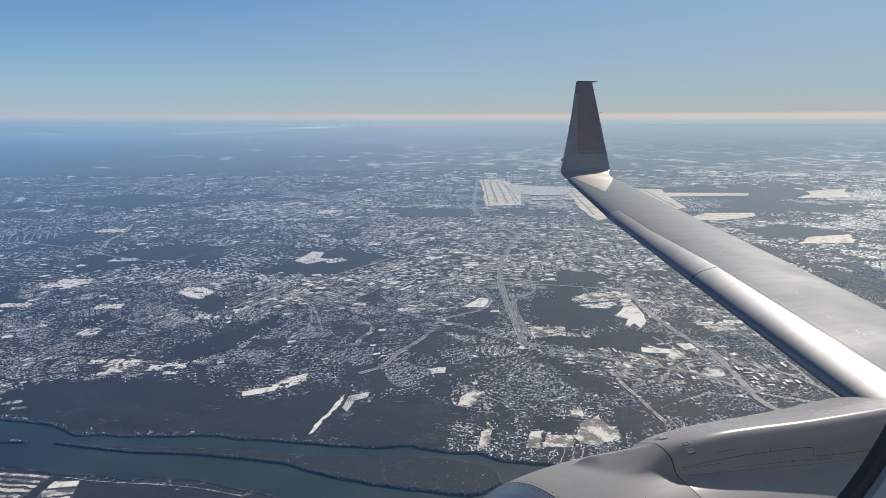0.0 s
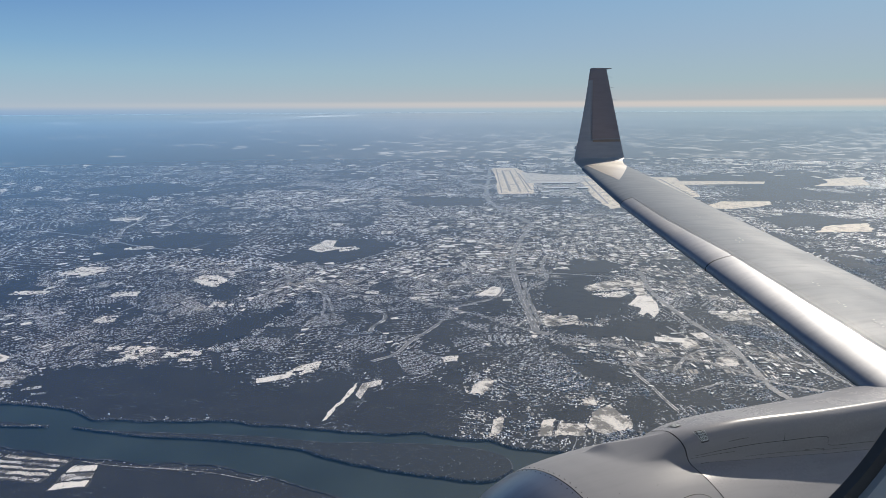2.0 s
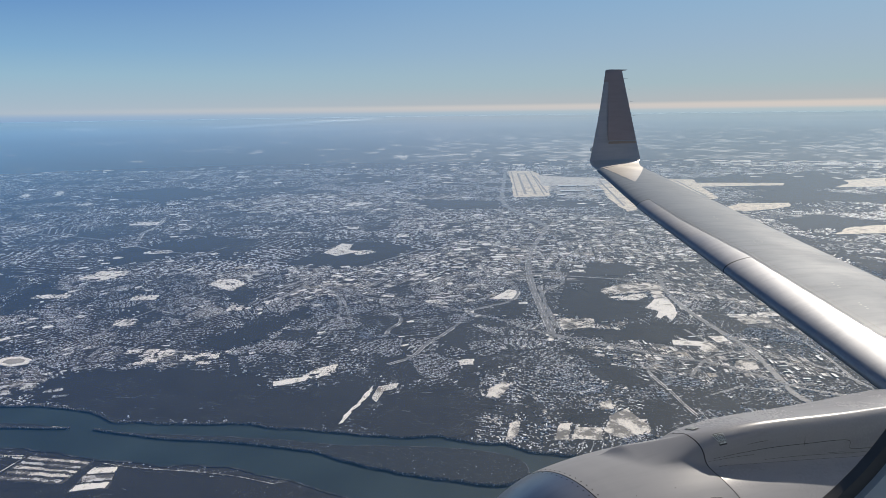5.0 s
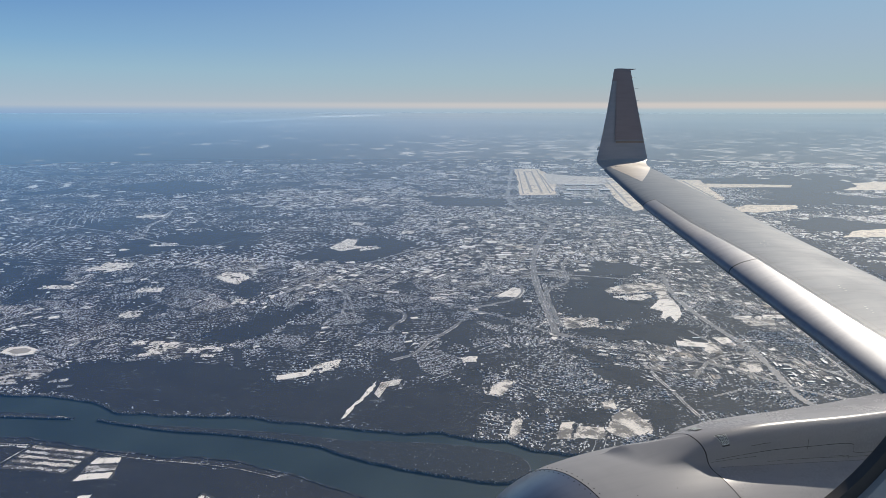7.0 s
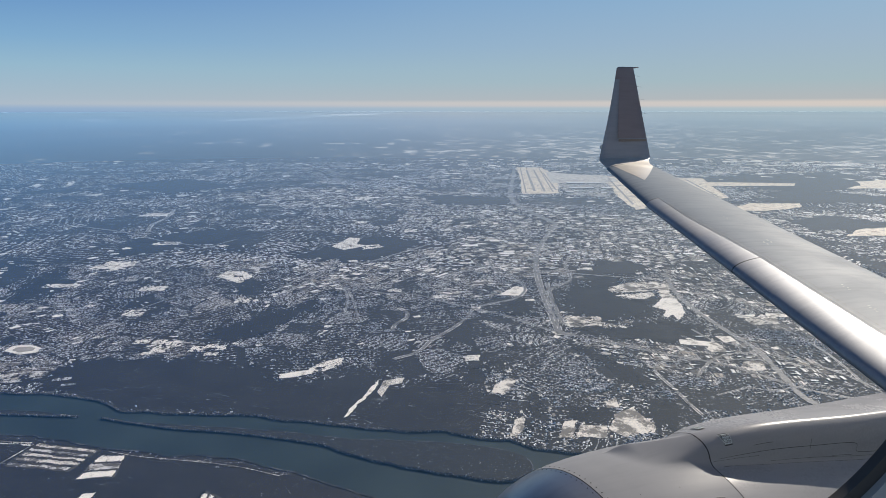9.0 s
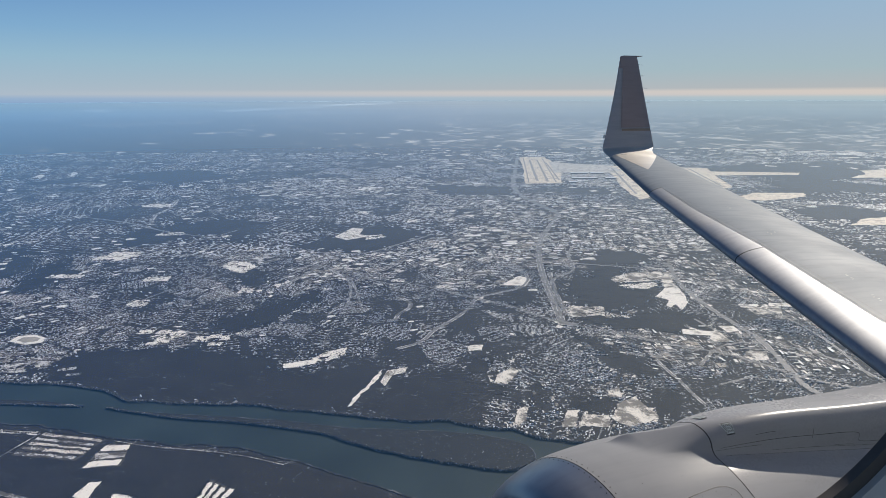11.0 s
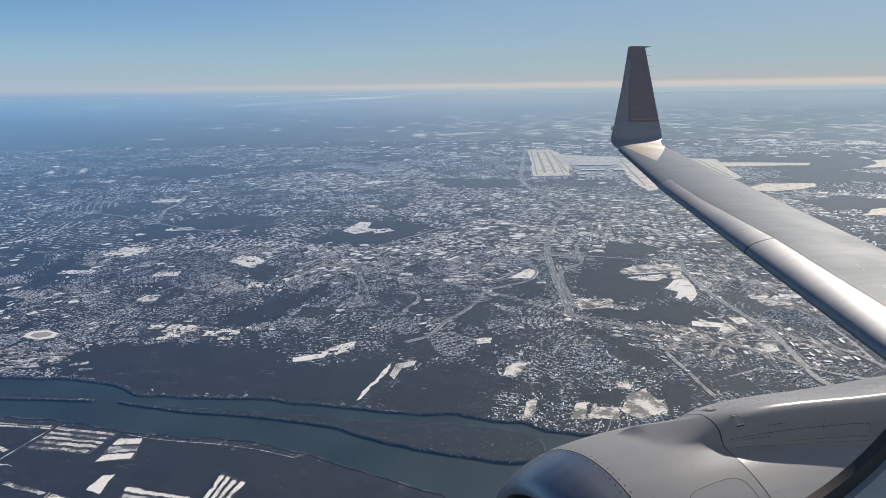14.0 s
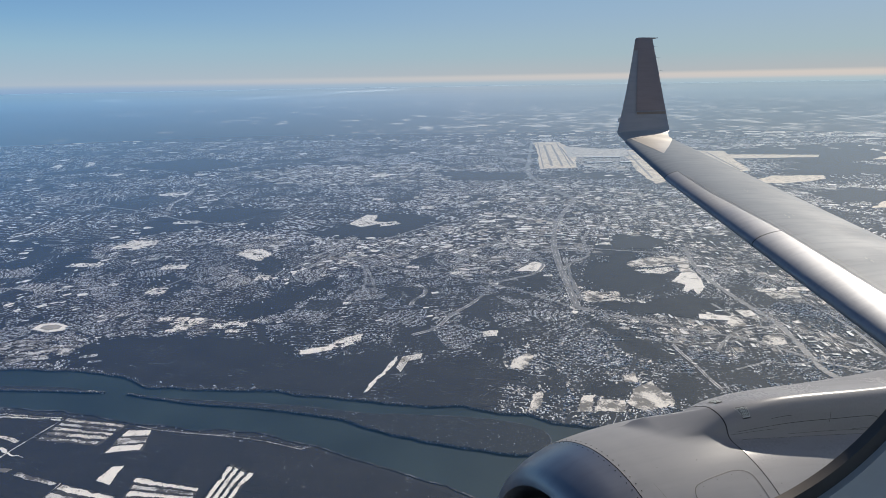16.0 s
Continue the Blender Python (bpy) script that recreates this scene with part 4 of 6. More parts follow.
for mat, pts in [(SNOW, [(-44.57, 51.09), (-38.84, 47.77), (-36.65, 46.81), (-40.53, 48.06), (-44.64, 49.27)]), (SNOW, [(-51.58, 50.74), (-47.83, 50.86), (-47.15, 49.68), (-50.83, 49.98)]),
                 (SNOW, [(-49.96, 45.81), (-45.92, 44.91), (-45.66, 42.51), (-47.3, 41.77), (-50.79, 42.73)]), (SNOW, [(-45.39, 44.03), (-41.55, 43.2), (-42.75, 42.37), (-45.36, 42.02)]),
                 (SNOW_PATCHY, [(-54.91, 48.51), (-45.86, 46.96), (-45.57, 46.01), (-51.41, 47.23)]), (SNOW_PATCHY, [(-39.31, 45.49), (-36.69, 45.14), (-36.98, 44.69), (-39.23, 44.51)]),
                 (SNOW_THIN, [(-36.01, 44.7), (-31.86, 43.26), (-32.27, 43.0), (-35.96, 44.25)]), (SNOW, [(-28.5, 45.54), (-27.65, 45.64), (-27.59, 43.12), (-28.91, 43.61)]),
                 (SNOW, [(-22.0, 39.44), (-20.38, 40.19), (-20.61, 38.89), (-22.51, 38.73)]), (SNOW_PATCHY, [(-44.57, 40.39), (-40.05, 39.16), (-40.47, 38.73), (-44.02, 39.86)]),
                 (SNOW_PATCHY, [(-42.6, 50.9), (-38.9, 49.4), (-39.2, 49.1), (-42.3, 50.3)])]:
    tagged(new("snow_field", patch_mesh("snow_field", pts[::-1], 0.046, mat, 0.16)), "snowy field between dark woods on the near bank", "field", kind="structure")
    SNOWS.append(pts)
for label, wide, pts in [("snowy hedge track across the near bank", 0.13, [(-39.91, 39.31), (-39.39, 43.64), (-38.76, 47.57), (-37.3, 53.2)]), ("snowy farm track between fields", 0.08, [(-32.19, 37.83), (-31.49, 43.26)]),
                         ("snowy track along the near bank", 0.06, [(-29.8, 51.9), (-26.9, 51.1), (-23.9, 50.6), (-21.3, 50.2), (-17.5, 49.4), (-13.6, 48.0)])]:
    tagged(new("track", ribbon_mesh("track", spline(pts, 24), wide, 0.052, SNOW_PATCHY, 0.8)), label, "track", kind="structure")

# ---- pale ice along the banks
for line, wide, seed in [(far_bank, 0.16, 1), (near_bank, 0.14, 2), (ISLE_A[1], 0.14, 3), (ISLE_A[0], 0.08, 4), (ISLE_B[1], 0.10, 5)]:
    tagged(new("shore_ice", ribbon_mesh("shore_ice", [p + Vector((0, 0.03)) for p in line], wide, 0.042 + 0.001 * seed, SHORE, 0.9)), "thin pale rim of ice and brush along the shore", "shore", kind="structure")

tagged(new("snow_bar", patch_mesh("snow_bar", [(-38.4, 58.75), (-36.2, 58.25), (-36.6, 58.62), (-38.2, 59.05)], 0.050, SNOW, 0.10)), "snowy gravel bar at the tip of the islet", "shore", kind="structure")

# ---- lakes and far snow under the haze
for label, mat, pts in [("long lake near the horizon, painted pale like mirrored sky", LAKE_SHEEN, [(-561.43, 1616.50), (-551.26, 2095.60), (-499.12, 2975.98), (-325.00, 4478.72), (-263.95, 3248.64), (-378.33, 2377.03), (-428.17, 1873.60), (-472.96, 1421.25)]),
                        ("lake near the horizon, painted pale like mirrored sky", LAKE_SHEEN, [(-915.66, 1616.50), (-995.82, 1873.60), (-742.92, 1480.90), (-727.09, 1366.21)]),
                        ("lake near the horizon, painted pale like mirrored sky", LAKE_SHEEN, [(-2790.25, 5439.01), (-2199.90, 5610.82), (-1971.97, 4716.69), (-2259.52, 4478.72)])]:
    tagged(new("lake", patch_mesh("lake", pts, 0.03, mat, 0.03)), label, "lake", kind="structure")


# ---------------------------------------------------------------- houses, trees and snow by the thousand
# middle, size, turn and size of building of each built-up business area
COMMERCE = [(55.3, 240.5, 21.19, 37.51, 2, 0.8),
            (55.8, 267.7, 26.00, 16.89, 2, 0.80),
            (-9.4, 124.8, 37.00, 26.85, 53, 0.85),
            (-18.4, 109.4, 19.95, 12.81, 53, 0.75),
            (17.6, 131.3, 29.21, 36.70, 3, 0.95),
            (44.8, 108.2, 19.63, 22.02, 91, 0.75),
            (42.9, 139.2, 24.78, 35.27, 8, 0.90),
            (15.0, 177.5, 51.73, 41.33, 12, 0.85),
            (49.2, 164.6, 38.04, 32.61, 6, 0.85),
            (35.4, 73.7, 20.57, 16.14, 90, 0.50),
            (23.1, 75.8, 13.48, 7.62, 148, 0.42),
            (55.6, 92.4, 20.04, 29.59, 90, 0.62),
            (95.4, 168.3, 44.0, 30.0, -8, 0.95),
            (-28.0, 221.5, 85.57, 49.10, 8, 1.05),
            (22.3, 87.2, 10.51, 4.94, 148, 0.55),
            (-39.4, 119.3, 12.98, 15.07, 53, 0.80),
            (-50.0, 70.4, 10.62, 5.99, 20, 0.34),
            (-32.7, 77.1, 10.82, 4.71, 15, 0.40),
            (5.3, 103.8, 14.27, 8.89, 168, 0.60)]


rng = np.random.default_rng(11)


def urban(x, y):
    """How built-up the land is, from 0 to 1."""
    v = noise.noise((x * 0.035 + 3.1, y * 0.035, 0.5)) + 0.5 * noise.noise((x * 0.10, y * 0.10 + 9.0, 1.5))
    return max(0.0, min(1.0, 0.86 + v * 1.25))


def free(xs, ys, snow=False):
    ok = ~inside(river_poly, xs, ys)
    reach = np.minimum(1.0, ys / 120.0)
    wx = xs + reach * (1.0 * np.sin(ys * 1.9 + 0.7 * xs) + 0.8 * np.sin(xs * 3.7 - ys) + rng.normal(0, 0.45, len(xs)))
    wy = ys + reach * (1.3 * np.sin(xs * 1.3 + 1.1) + 0.9 * np.sin(xs * 3.1 + ys * 1.7) + rng.normal(0, 0.6, len(xs)))
    for poly in WOODS:
        ok &= ~inside(poly, wx, wy)
    if snow:
        for poly in SNOWS:
            ok &= ~inside(poly, xs, ys)
    return ok


def districts(near, far, cell, pitch, street, setback, density=1.0):
    """Neighbourhoods, each with its own grid of bending streets and a belt of trees round it: place, turn and share of each plot."""
    centres = []
    y = near - cell
    while y < far + cell:
        x = -0.88 * y - 2 * cell
        while x < 0.88 * y + 2 * cell:
            centres.append((x + rng.uniform(-0.4, 0.4) * cell, y + rng.uniform(-0.4, 0.4) * cell))
            x += cell
        y += cell
    c = np.array(centres)
    out, lanes = [], []
    for i, (cx, cy) in enumerate(c):
        share = urban(cx, cy)
        if share < 0.25 or rng.uniform() < 0.10:
            continue
        turn = 0.5 + 2.4 * noise.noise((cx * 0.05, cy * 0.05, 7.0)) + rng.normal(0, 0.25)
        bow, wave, shift = rng.normal(0, 0.05) / cell, rng.uniform(0.3, 0.9), rng.uniform(0, 6)
        u, v = np.meshgrid(np.arange(-cell, cell, pitch), np.arange(-cell, cell, street))
        rows = []
        for side in (-1, 1):
            uu = u + rng.normal(0, pitch * 0.24, u.shape)
            vv = v + side * setback + rng.normal(0, setback * 0.24, v.shape) + bow * uu * uu * 6 + 0.10 * cell * np.sin(uu * wave * 5 / cell + shift)
            rows.append(np.stack([uu.ravel(), vv.ravel()], 1))
        p = np.concatenate(rows)
        px = cx + p[:, 0] * math.cos(turn) - p[:, 1] * math.sin(turn)
        py = cy + p[:, 0] * math.sin(turn) + p[:, 1] * math.cos(turn)
        around = c[np.hypot(c[:, 0] - cx, c[:, 1] - cy) < cell * 3.2]
        gap = np.sort(np.hypot(px[:, None] - around[None, :, 0], py[:, None] - around[None, :, 1]), 1)
        own = np.hypot(px - cx, py - cy)
        fill = rng.choice([0.12, 0.35, 0.7, 0.95, 1.0]) * min(1.0, share * 1.2) * density
        belt = cell * rng.choice([0.0, 0.03, 0.06, 0.20])
        ok = (own <= gap[:, 0] + 1e-9) & (gap[:, 1] - gap[:, 0] > belt) & (py > near) & (py < far) & (np.abs(px) < 0.88 * py + 4)
        first = np.arange(len(px)) < len(px) // 2
        lane = ok & first
        lanes.append(np.stack([px[lane] - math.sin(turn) * setback, py[lane] + math.cos(turn) * setback, np.full(lane.sum(), turn), np.full(lane.sum(), share)], 1))
        ok &= rng.uniform(size=len(px)) < fill
        out.append(np.stack([px[ok], py[ok], np.full(ok.sum(), turn) + rng.normal(0, 0.22, ok.sum()) + (rng.uniform(size=ok.sum()) < 0.3) * 1.57, np.full(ok.sum(), share)], 1))
    p, q = np.concatenate(out), np.concatenate(lanes)
    bank_x, bank_y = [b.x for b in far_bank], [b.y + 0.5 for b in far_bank]
    return tuple(r[free(r[:, 0], r[:, 1], True) & outside_parks(r[:, 0], r[:, 1]) & (r[:, 1] > np.interp(r[:, 0], bank_x, bank_y))] for r in (p, q))


def outside_parks(xs, ys):
    """Houses thin out where the business areas are."""
    keep = np.ones(len(xs), bool)
    for x, y, w, d, *_ in COMMERCE:
        edge = np.hypot((xs - x) / w, (ys - y) / d) * 2 + rng.normal(0, 0.10, len(xs))
        keep &= (edge > 0.95) | (rng.uniform(size=len(xs)) < 0.40)
    return keep


def street_strips(name, label, p, length, width, z):
    """Short lengths of snowy street, end to end."""
    n = len(p)
    corner = np.array([(-0.5, -0.5, 0), (0.5, -0.5, 0), (0.5, 0.5, 0), (-0.5, 0.5, 0)])[None] * np.stack([np.full(n, length) * rng.uniform(0.9, 1.5, n), np.full(n, width) * rng.uniform(0.5, 1.3, n), np.ones(n)], 1)[:, None, :]
    tagged(new(name, many(name, turned(corner, p, z) + np.concatenate([np.zeros((n, 4, 2)), np.repeat(rng.uniform(0, 0.006, (n, 1, 1)), 4, 1)], 2), [(0, 1, 2, 3)], [STREET], [0])), label, "streets", kind="stuff")


def turned(local, p, z=0.0):
    """Blocks of local corners (n, k, 3) set at the plots."""
    c, s = np.cos(p[:, 2])[:, None], np.sin(p[:, 2])[:, None]
    out = np.empty_like(local)
    out[:, :, 0] = p[:, 0][:, None] + local[:, :, 0] * c - local[:, :, 1] * s
    out[:, :, 1] = p[:, 1][:, None] + local[:, :, 0] * s + local[:, :, 1] * c
    out[:, :, 2] = local[:, :, 2] + z
    return out


HOUSE = [(-1, -1, 0), (1, -1, 0), (1, 1, 0), (-1, 1, 0), (-1, -1, 1), (1, -1, 1), (1, 1, 1), (-1, 1, 1), (-1, 0, 1.8), (1, 0, 1.8)]
HOUSE_FACES = [(0, 1, 5, 4), (2, 3, 7, 6), (1, 2, 6, 9, 5), (3, 0, 4, 8, 7), (4, 5, 9, 8), (6, 7, 8, 9)]


def houses(name, label, p, low, high):
    n = len(p)
    size = np.stack([rng.uniform(low, high, n) * 0.62, rng.uniform(low, high, n) * 0.42, rng.uniform(0.040, 0.062, n)], 1)
    local = np.array(HOUSE, float)[None] * size[:, None, :]
    tagged(new(name, many(name, turned(local, p), HOUSE_FACES, [WALLS, ROOFS], [0, 0, 0, 0, 1, 1])), label, "houses", kind="stuff")


def yards(name, label, p, low, high, z, mat, square=False):
    """Thin uneven patches of snow."""
    n, k = len(p), 4 if square else 7
    a = np.linspace(0, 2 * np.pi, k, endpoint=False)[None] + rng.uniform(-0.25, 0.25, (n, k)) + (np.pi / 4 if square else 0)
    r = rng.uniform(0.8 if square else 0.55, 1.1 if square else 1.0, (n, k)) * rng.uniform(low, high, (n, 1))
    local = np.stack([np.cos(a) * r * 1.5, np.sin(a) * r * 0.8, np.zeros((n, k))], 2)
    tagged(new(name, many(name, turned(local, p, z) + np.concatenate([np.zeros((n, k, 2)), np.repeat(rng.uniform(0, 0.006, (n, 1, 1)), k, 1)], 2), [tuple(range(k))], [mat], [0])), label, "snow", kind="stuff")


TREE = [(1, 0, 0.45), (0, 1, 0.5), (-1, 0, 0.42), (0, -1, 0.52), (0, 0, 1.0), (0, 0, 0.0)]
TREE_FACES = [(0, 1, 4), (1, 2, 4), (2, 3, 4), (3, 0, 4), (1, 0, 5), (2, 1, 5), (3, 2, 5), (0, 3, 5)]


def trees(name, label, p, low, high, mat=None, tall=0.45, z=0.0):
    n = len(p)
    s = rng.uniform(low, high, (n, 1, 1))
    local = np.array(TREE)[None] * s * np.array([0.62, 0.62, tall])[None, None] + rng.normal(0, 1, (n, 6, 3)) * s * 0.10
    local[:, :, 2] = np.maximum(local[:, :, 2], 0)
    tagged(new(name, many(name, turned(local, p, z), TREE_FACES, [mat or TREES], [0] * 8)), label, "trees", kind="stuff")


def sown(count, near, far, keep):
    y = np.sqrt(rng.uniform(near * near, far * far, count))
    x = rng.uniform(-0.88, 0.88, count) * y
    ok = keep(x, y)
    return np.stack([x[ok], y[ok], rng.uniform(0, 6.28, ok.sum()), np.ones(ok.sum())], 1)


def in_woods(x, y):
    hit = np.zeros(len(x), bool)
    for poly in WOODS:
        hit |= inside(poly, x, y)
    for poly in SNOWS:
        hit &= ~inside(poly, x, y)
    return hit & ~inside(river_poly, x, y)


def clumped(p, scale, low, high):
    """Keeps the places in loose clumps, with dark belts of trees between."""
    v = np.array([noise.noise((a * scale, b * scale, 61.0)) + 0.6 * noise.noise((a * scale * 2.7, b * scale * 2.7, 63.0)) for a, b in p[:, :2]])
    return p[v > rng.uniform(low, high, len(p))]


near_plots, near_lanes = districts(46, 122, 5.5, 0.21, 0.86, 0.19)
near_plots, near_lanes = clumped(near_plots, 0.17, -0.60, 0.02), clumped(near_lanes, 0.17, -0.60, 0.05)
street_strips("suburban_streets", "pale half-cleared suburban streets", near_lanes, 0.20, 0.075, 0.016)
houses("house_rows", "rows of small suburban houses under snowy roofs", near_plots, 0.11, 0.18)
pick = rng.uniform(size=len(near_plots)) < 0.5
yards("snowy_yards", "snowy front yards and driveways", near_plots[pick] + np.concatenate([rng.normal(0, 0.09, (pick.sum(), 2)), np.zeros((pick.sum(), 2))], 1), 0.04, 0.12, 0.012, SNOW_COOL, True)
yards("thin_snow_lawns", "lawns under thin patchy snow", near_plots + np.concatenate([rng.normal(0, 0.12, (len(near_plots), 2)), np.zeros((len(near_plots), 2))], 1), 0.07, 0.20, 0.0095, SNOW_LAWN, True)
mid_plots, mid_lanes = districts(120, 360, 13.0, 0.44, 1.7, 0.40, 0.95)
mid_plots, mid_lanes = clumped(mid_plots, 0.07, -0.65, 0.02), clumped(mid_lanes, 0.07, -0.60, 0.05)
street_strips("far_streets", "pale streets of distant suburbs", mid_lanes, 0.46, 0.19, 0.018)
west = np.clip((mid_plots[:, 0] / mid_plots[:, 1] + 0.66) / 0.5, 0.30, 1.0)
mid_plots = mid_plots[rng.uniform(size=len(mid_plots)) < west]
pick = rng.uniform(size=len(mid_plots)) < 0.65
houses("far_house_rows", "distant rows of snowy roofs", mid_plots, 0.26, 0.54)
yards("far_snowy_yards", "distant snowy yards", mid_plots[pick], 0.12, 0.5, 0.014, SNOW_COOL, True)
speck = sown(60000, 270, 2200, lambda x, y: np.array([urban(a * 0.25, b * 0.25) for a, b in zip(x, y)]) > rng.uniform(0.25, 1.05, len(x)))
thinned_west = lambda p: p[rng.uniform(size=len(p)) < np.clip((p[:, 0] / p[:, 1] + 0.30) / 0.5, 0.22, 1.0)]
speck = thinned_west(speck)
far_speck = sown(15000, 420, 2300, lambda x, y: np.array([noise.noise((a * 0.006, b * 0.006, 4.0)) + 0.6 * noise.noise((a * 0.02, b * 0.02, 8.0)) for a, b in zip(x, y)]) > rng.uniform(-0.5, 0.5, len(x)))
yards("farthest_snow_patches", "pale snow fields and roofs near the horizon", thinned_west(far_speck), 2.0, 7.5, 0.03, SNOW, True)
yards("distant_snow_patches", "scattered far snow fields in the haze", speck, 0.5, 3.0, 0.02, SNOW, True)

trees("woodland_trees", "bare brown winter trees of the riverside woods", sown(250000, 36, 114, in_woods), 0.045, 0.09, z=0.022)
isle = sown(40000, 44, 75, lambda x, y: inside([(p.x, p.y) for p in ISLE_A[0]] + [(p.x, p.y) for p in ISLE_A[1][::-1]], x, y) | inside([(p.x, p.y) for p in ISLE_B[0]] + [(p.x, p.y) for p in ISLE_B[1][::-1]], x, y))
trees("island_trees", "bare frosted brush on the river islands", isle, 0.05, 0.10, FROSTED, z=0.034)
for name, line, count, reach in [("bank_trees", far_bank, 7000, 0.16), ("island_edge_trees", ISLE_A[1], 4200, 0.14), ("islet_edge_trees", ISLE_B[1], 1800, 0.14)]:
    at = rng.uniform(0, len(line) - 1.001, count)
    i = at.astype(int)
    shore = np.array([(p.x, p.y) for p in line])
    spot = shore[i] + (shore[i + 1] - shore[i]) * (at - i)[:, None]
    spot[:, 1] += 0.05 + np.abs(rng.normal(0, reach, count))
    trees(name, "tall frosted bare trees along the water's edge", np.concatenate([spot, rng.uniform(0, 6.28, (count, 1)), np.ones((count, 1))], 1), 0.045, 0.095, FROSTED, 2.1, 0.03)
trees("hedge_trees", "dark hedge trees between the snowy beds", np.array(HEDGES), 0.04, 0.10, BRUSH, 1.1, 0.034)
garden = sown(80000, 44, 135, lambda x, y: free(x, y, True))
lone = sown(60000, 44, 170, lambda x, y: sum(inside(poly, x, y) for poly in SNOWS) > 0)
trees("field_trees", "lone bare trees on the snowy fields", lone[rng.uniform(size=len(lone)) < np.where(lone[:, 1] < 78, 0.55, 0.10)], 0.05, 0.13)
trees("garden_trees", "bare trees between the houses", garden, 0.05, 0.10)


# ---------------------------------------------------------------- large flat-roofed buildings
def warehouse(w, d, h, label, roof):
    base = tagged(new("warehouse"), label, "warehouse", "business parks")
    part("wall", box_mesh("wall", w, d, h, CONCRETE, 0.006), base)
    part("roof", box_mesh("roof", w * 1.01, d * 1.01, 0.015, roof, 0.004, h), base)
    for k in range(2):
        me = box_mesh("roof_unit", 0.06, 0.05, 0.03, CONCRETE, 0.006, h + 0.015)
        part("roof_unit", me, base).location = (w * (0.22 - 0.5 * k), d * 0.18 * (1 - 2 * k), 0)
    part("glazing", box_mesh("glazing", w * 0.9, 0.01, h * 0.3, GLASS_DARK, 0.0, h * 0.35), base).location = (0, -d / 2 - 0.004, 0)
    return base


KINDS = [warehouse(1.5, 0.55, 0.12, "long white-roofed warehouse under snow", FLAT_ROOF), warehouse(0.9, 0.5, 0.11, "square white-roofed store under snow", FLAT_ROOF),
         warehouse(1.9, 0.42, 0.11, "very long snowy-roofed shed", FLAT_ROOF), warehouse(0.8, 0.45, 0.22, "dark flat-roofed office block", FLAT_DARK)]
for k, ob in enumerate(KINDS):
    ob.matrix_world = pose(-3 + 3 * k, 118 + k, 0.03, 0, 0, 10)


def off_roads(xs, ys, slack):
    """Which places keep clear of the wide roads."""
    ok = np.ones(len(xs), bool)
    for line, width in ROADS:
        if width >= 0.24:
            for a, b in zip(line, line[1:]):
                way = b - a
                s = np.clip(((xs - a.x) * way.x + (ys - a.y) * way.y) / max(1e-9, way.length_squared), 0, 1)
                ok &= np.hypot(xs - a.x - s * way.x, ys - a.y - s * way.y) > width * 0.5 + slack
    return ok


def business_park(x, y, w, d, count, turn, scale):
    for k in range(count):
        a, b = (k % 4 + rng.uniform(0.1, 0.9)) / 4 - 0.5, rng.uniform(-0.5, 0.5)
        px, py = x + a * w, y + b * d
        if not free(np.array([px]), np.array([py]), True)[0] or not off_roads(np.array([px]), np.array([py]), 0.5 * scale)[0]:
            continue
        made = copy_thing(KINDS[int(rng.choice([0, 0, 1, 1, 2, 3]))], pose(px, py, 0.03, 0, 0, turn + rng.choice([0, 0, 90]) + rng.normal(0, 3)))
        made.scale = (scale * rng.uniform(0.7, 1.2),) * 3


business_park(-7.1, 123.1, 18.92, 18.81, 34, 53, 1.0)
business_park(16.2, 118.7, 13.97, 19.28, 22, 3, 0.9)
business_park(-18.8, 112.5, 18.43, 13.50, 22, 53, 0.8)
business_park(44.8, 108.2, 21.59, 22.02, 30, 91, 0.8)
business_park(15.0, 176.7, 40.76, 33.67, 46, 10, 1.0)
business_park(38.9, 160.0, 28.19, 45.85, 36, -10, 0.9)
business_park(33.8, 76.2, 15.61, 13.39, 26, 90, 0.6)
business_park(42.2, 70.6, 9.95, 10.01, 22, 90, 0.6)
business_park(58.1, 90.8, 13.36, 15.89, 18, -12, 0.7)
business_park(91.0, 166.3, 35.45, 33.25, 26, -8, 1.0)
business_park(-32.9, 230.3, 72.30, 61.95, 30, 6, 1.2)
business_park(22.3, 87.2, 9.70, 4.94, 10, 5, 0.5)
business_park(8.2, 103.8, 9.51, 7.52, 12, 30, 0.6)
business_park(25.1, 73.4, 10.97, 12.50, 14, 148, 0.5)


# ---- the many smaller flat roofs round the business parks
BLOCK = [(-1, -1, 0), (1, -1, 0), (1, 1, 0), (-1, 1, 0), (-1, -1, 1), (1, -1, 1), (1, 1, 1), (-1, 1, 1)]
BLOCK_FACES = [(0, 1, 5, 4), (1, 2, 6, 5), (2, 3, 7, 6), (3, 0, 4, 7), (4, 5, 6, 7)]


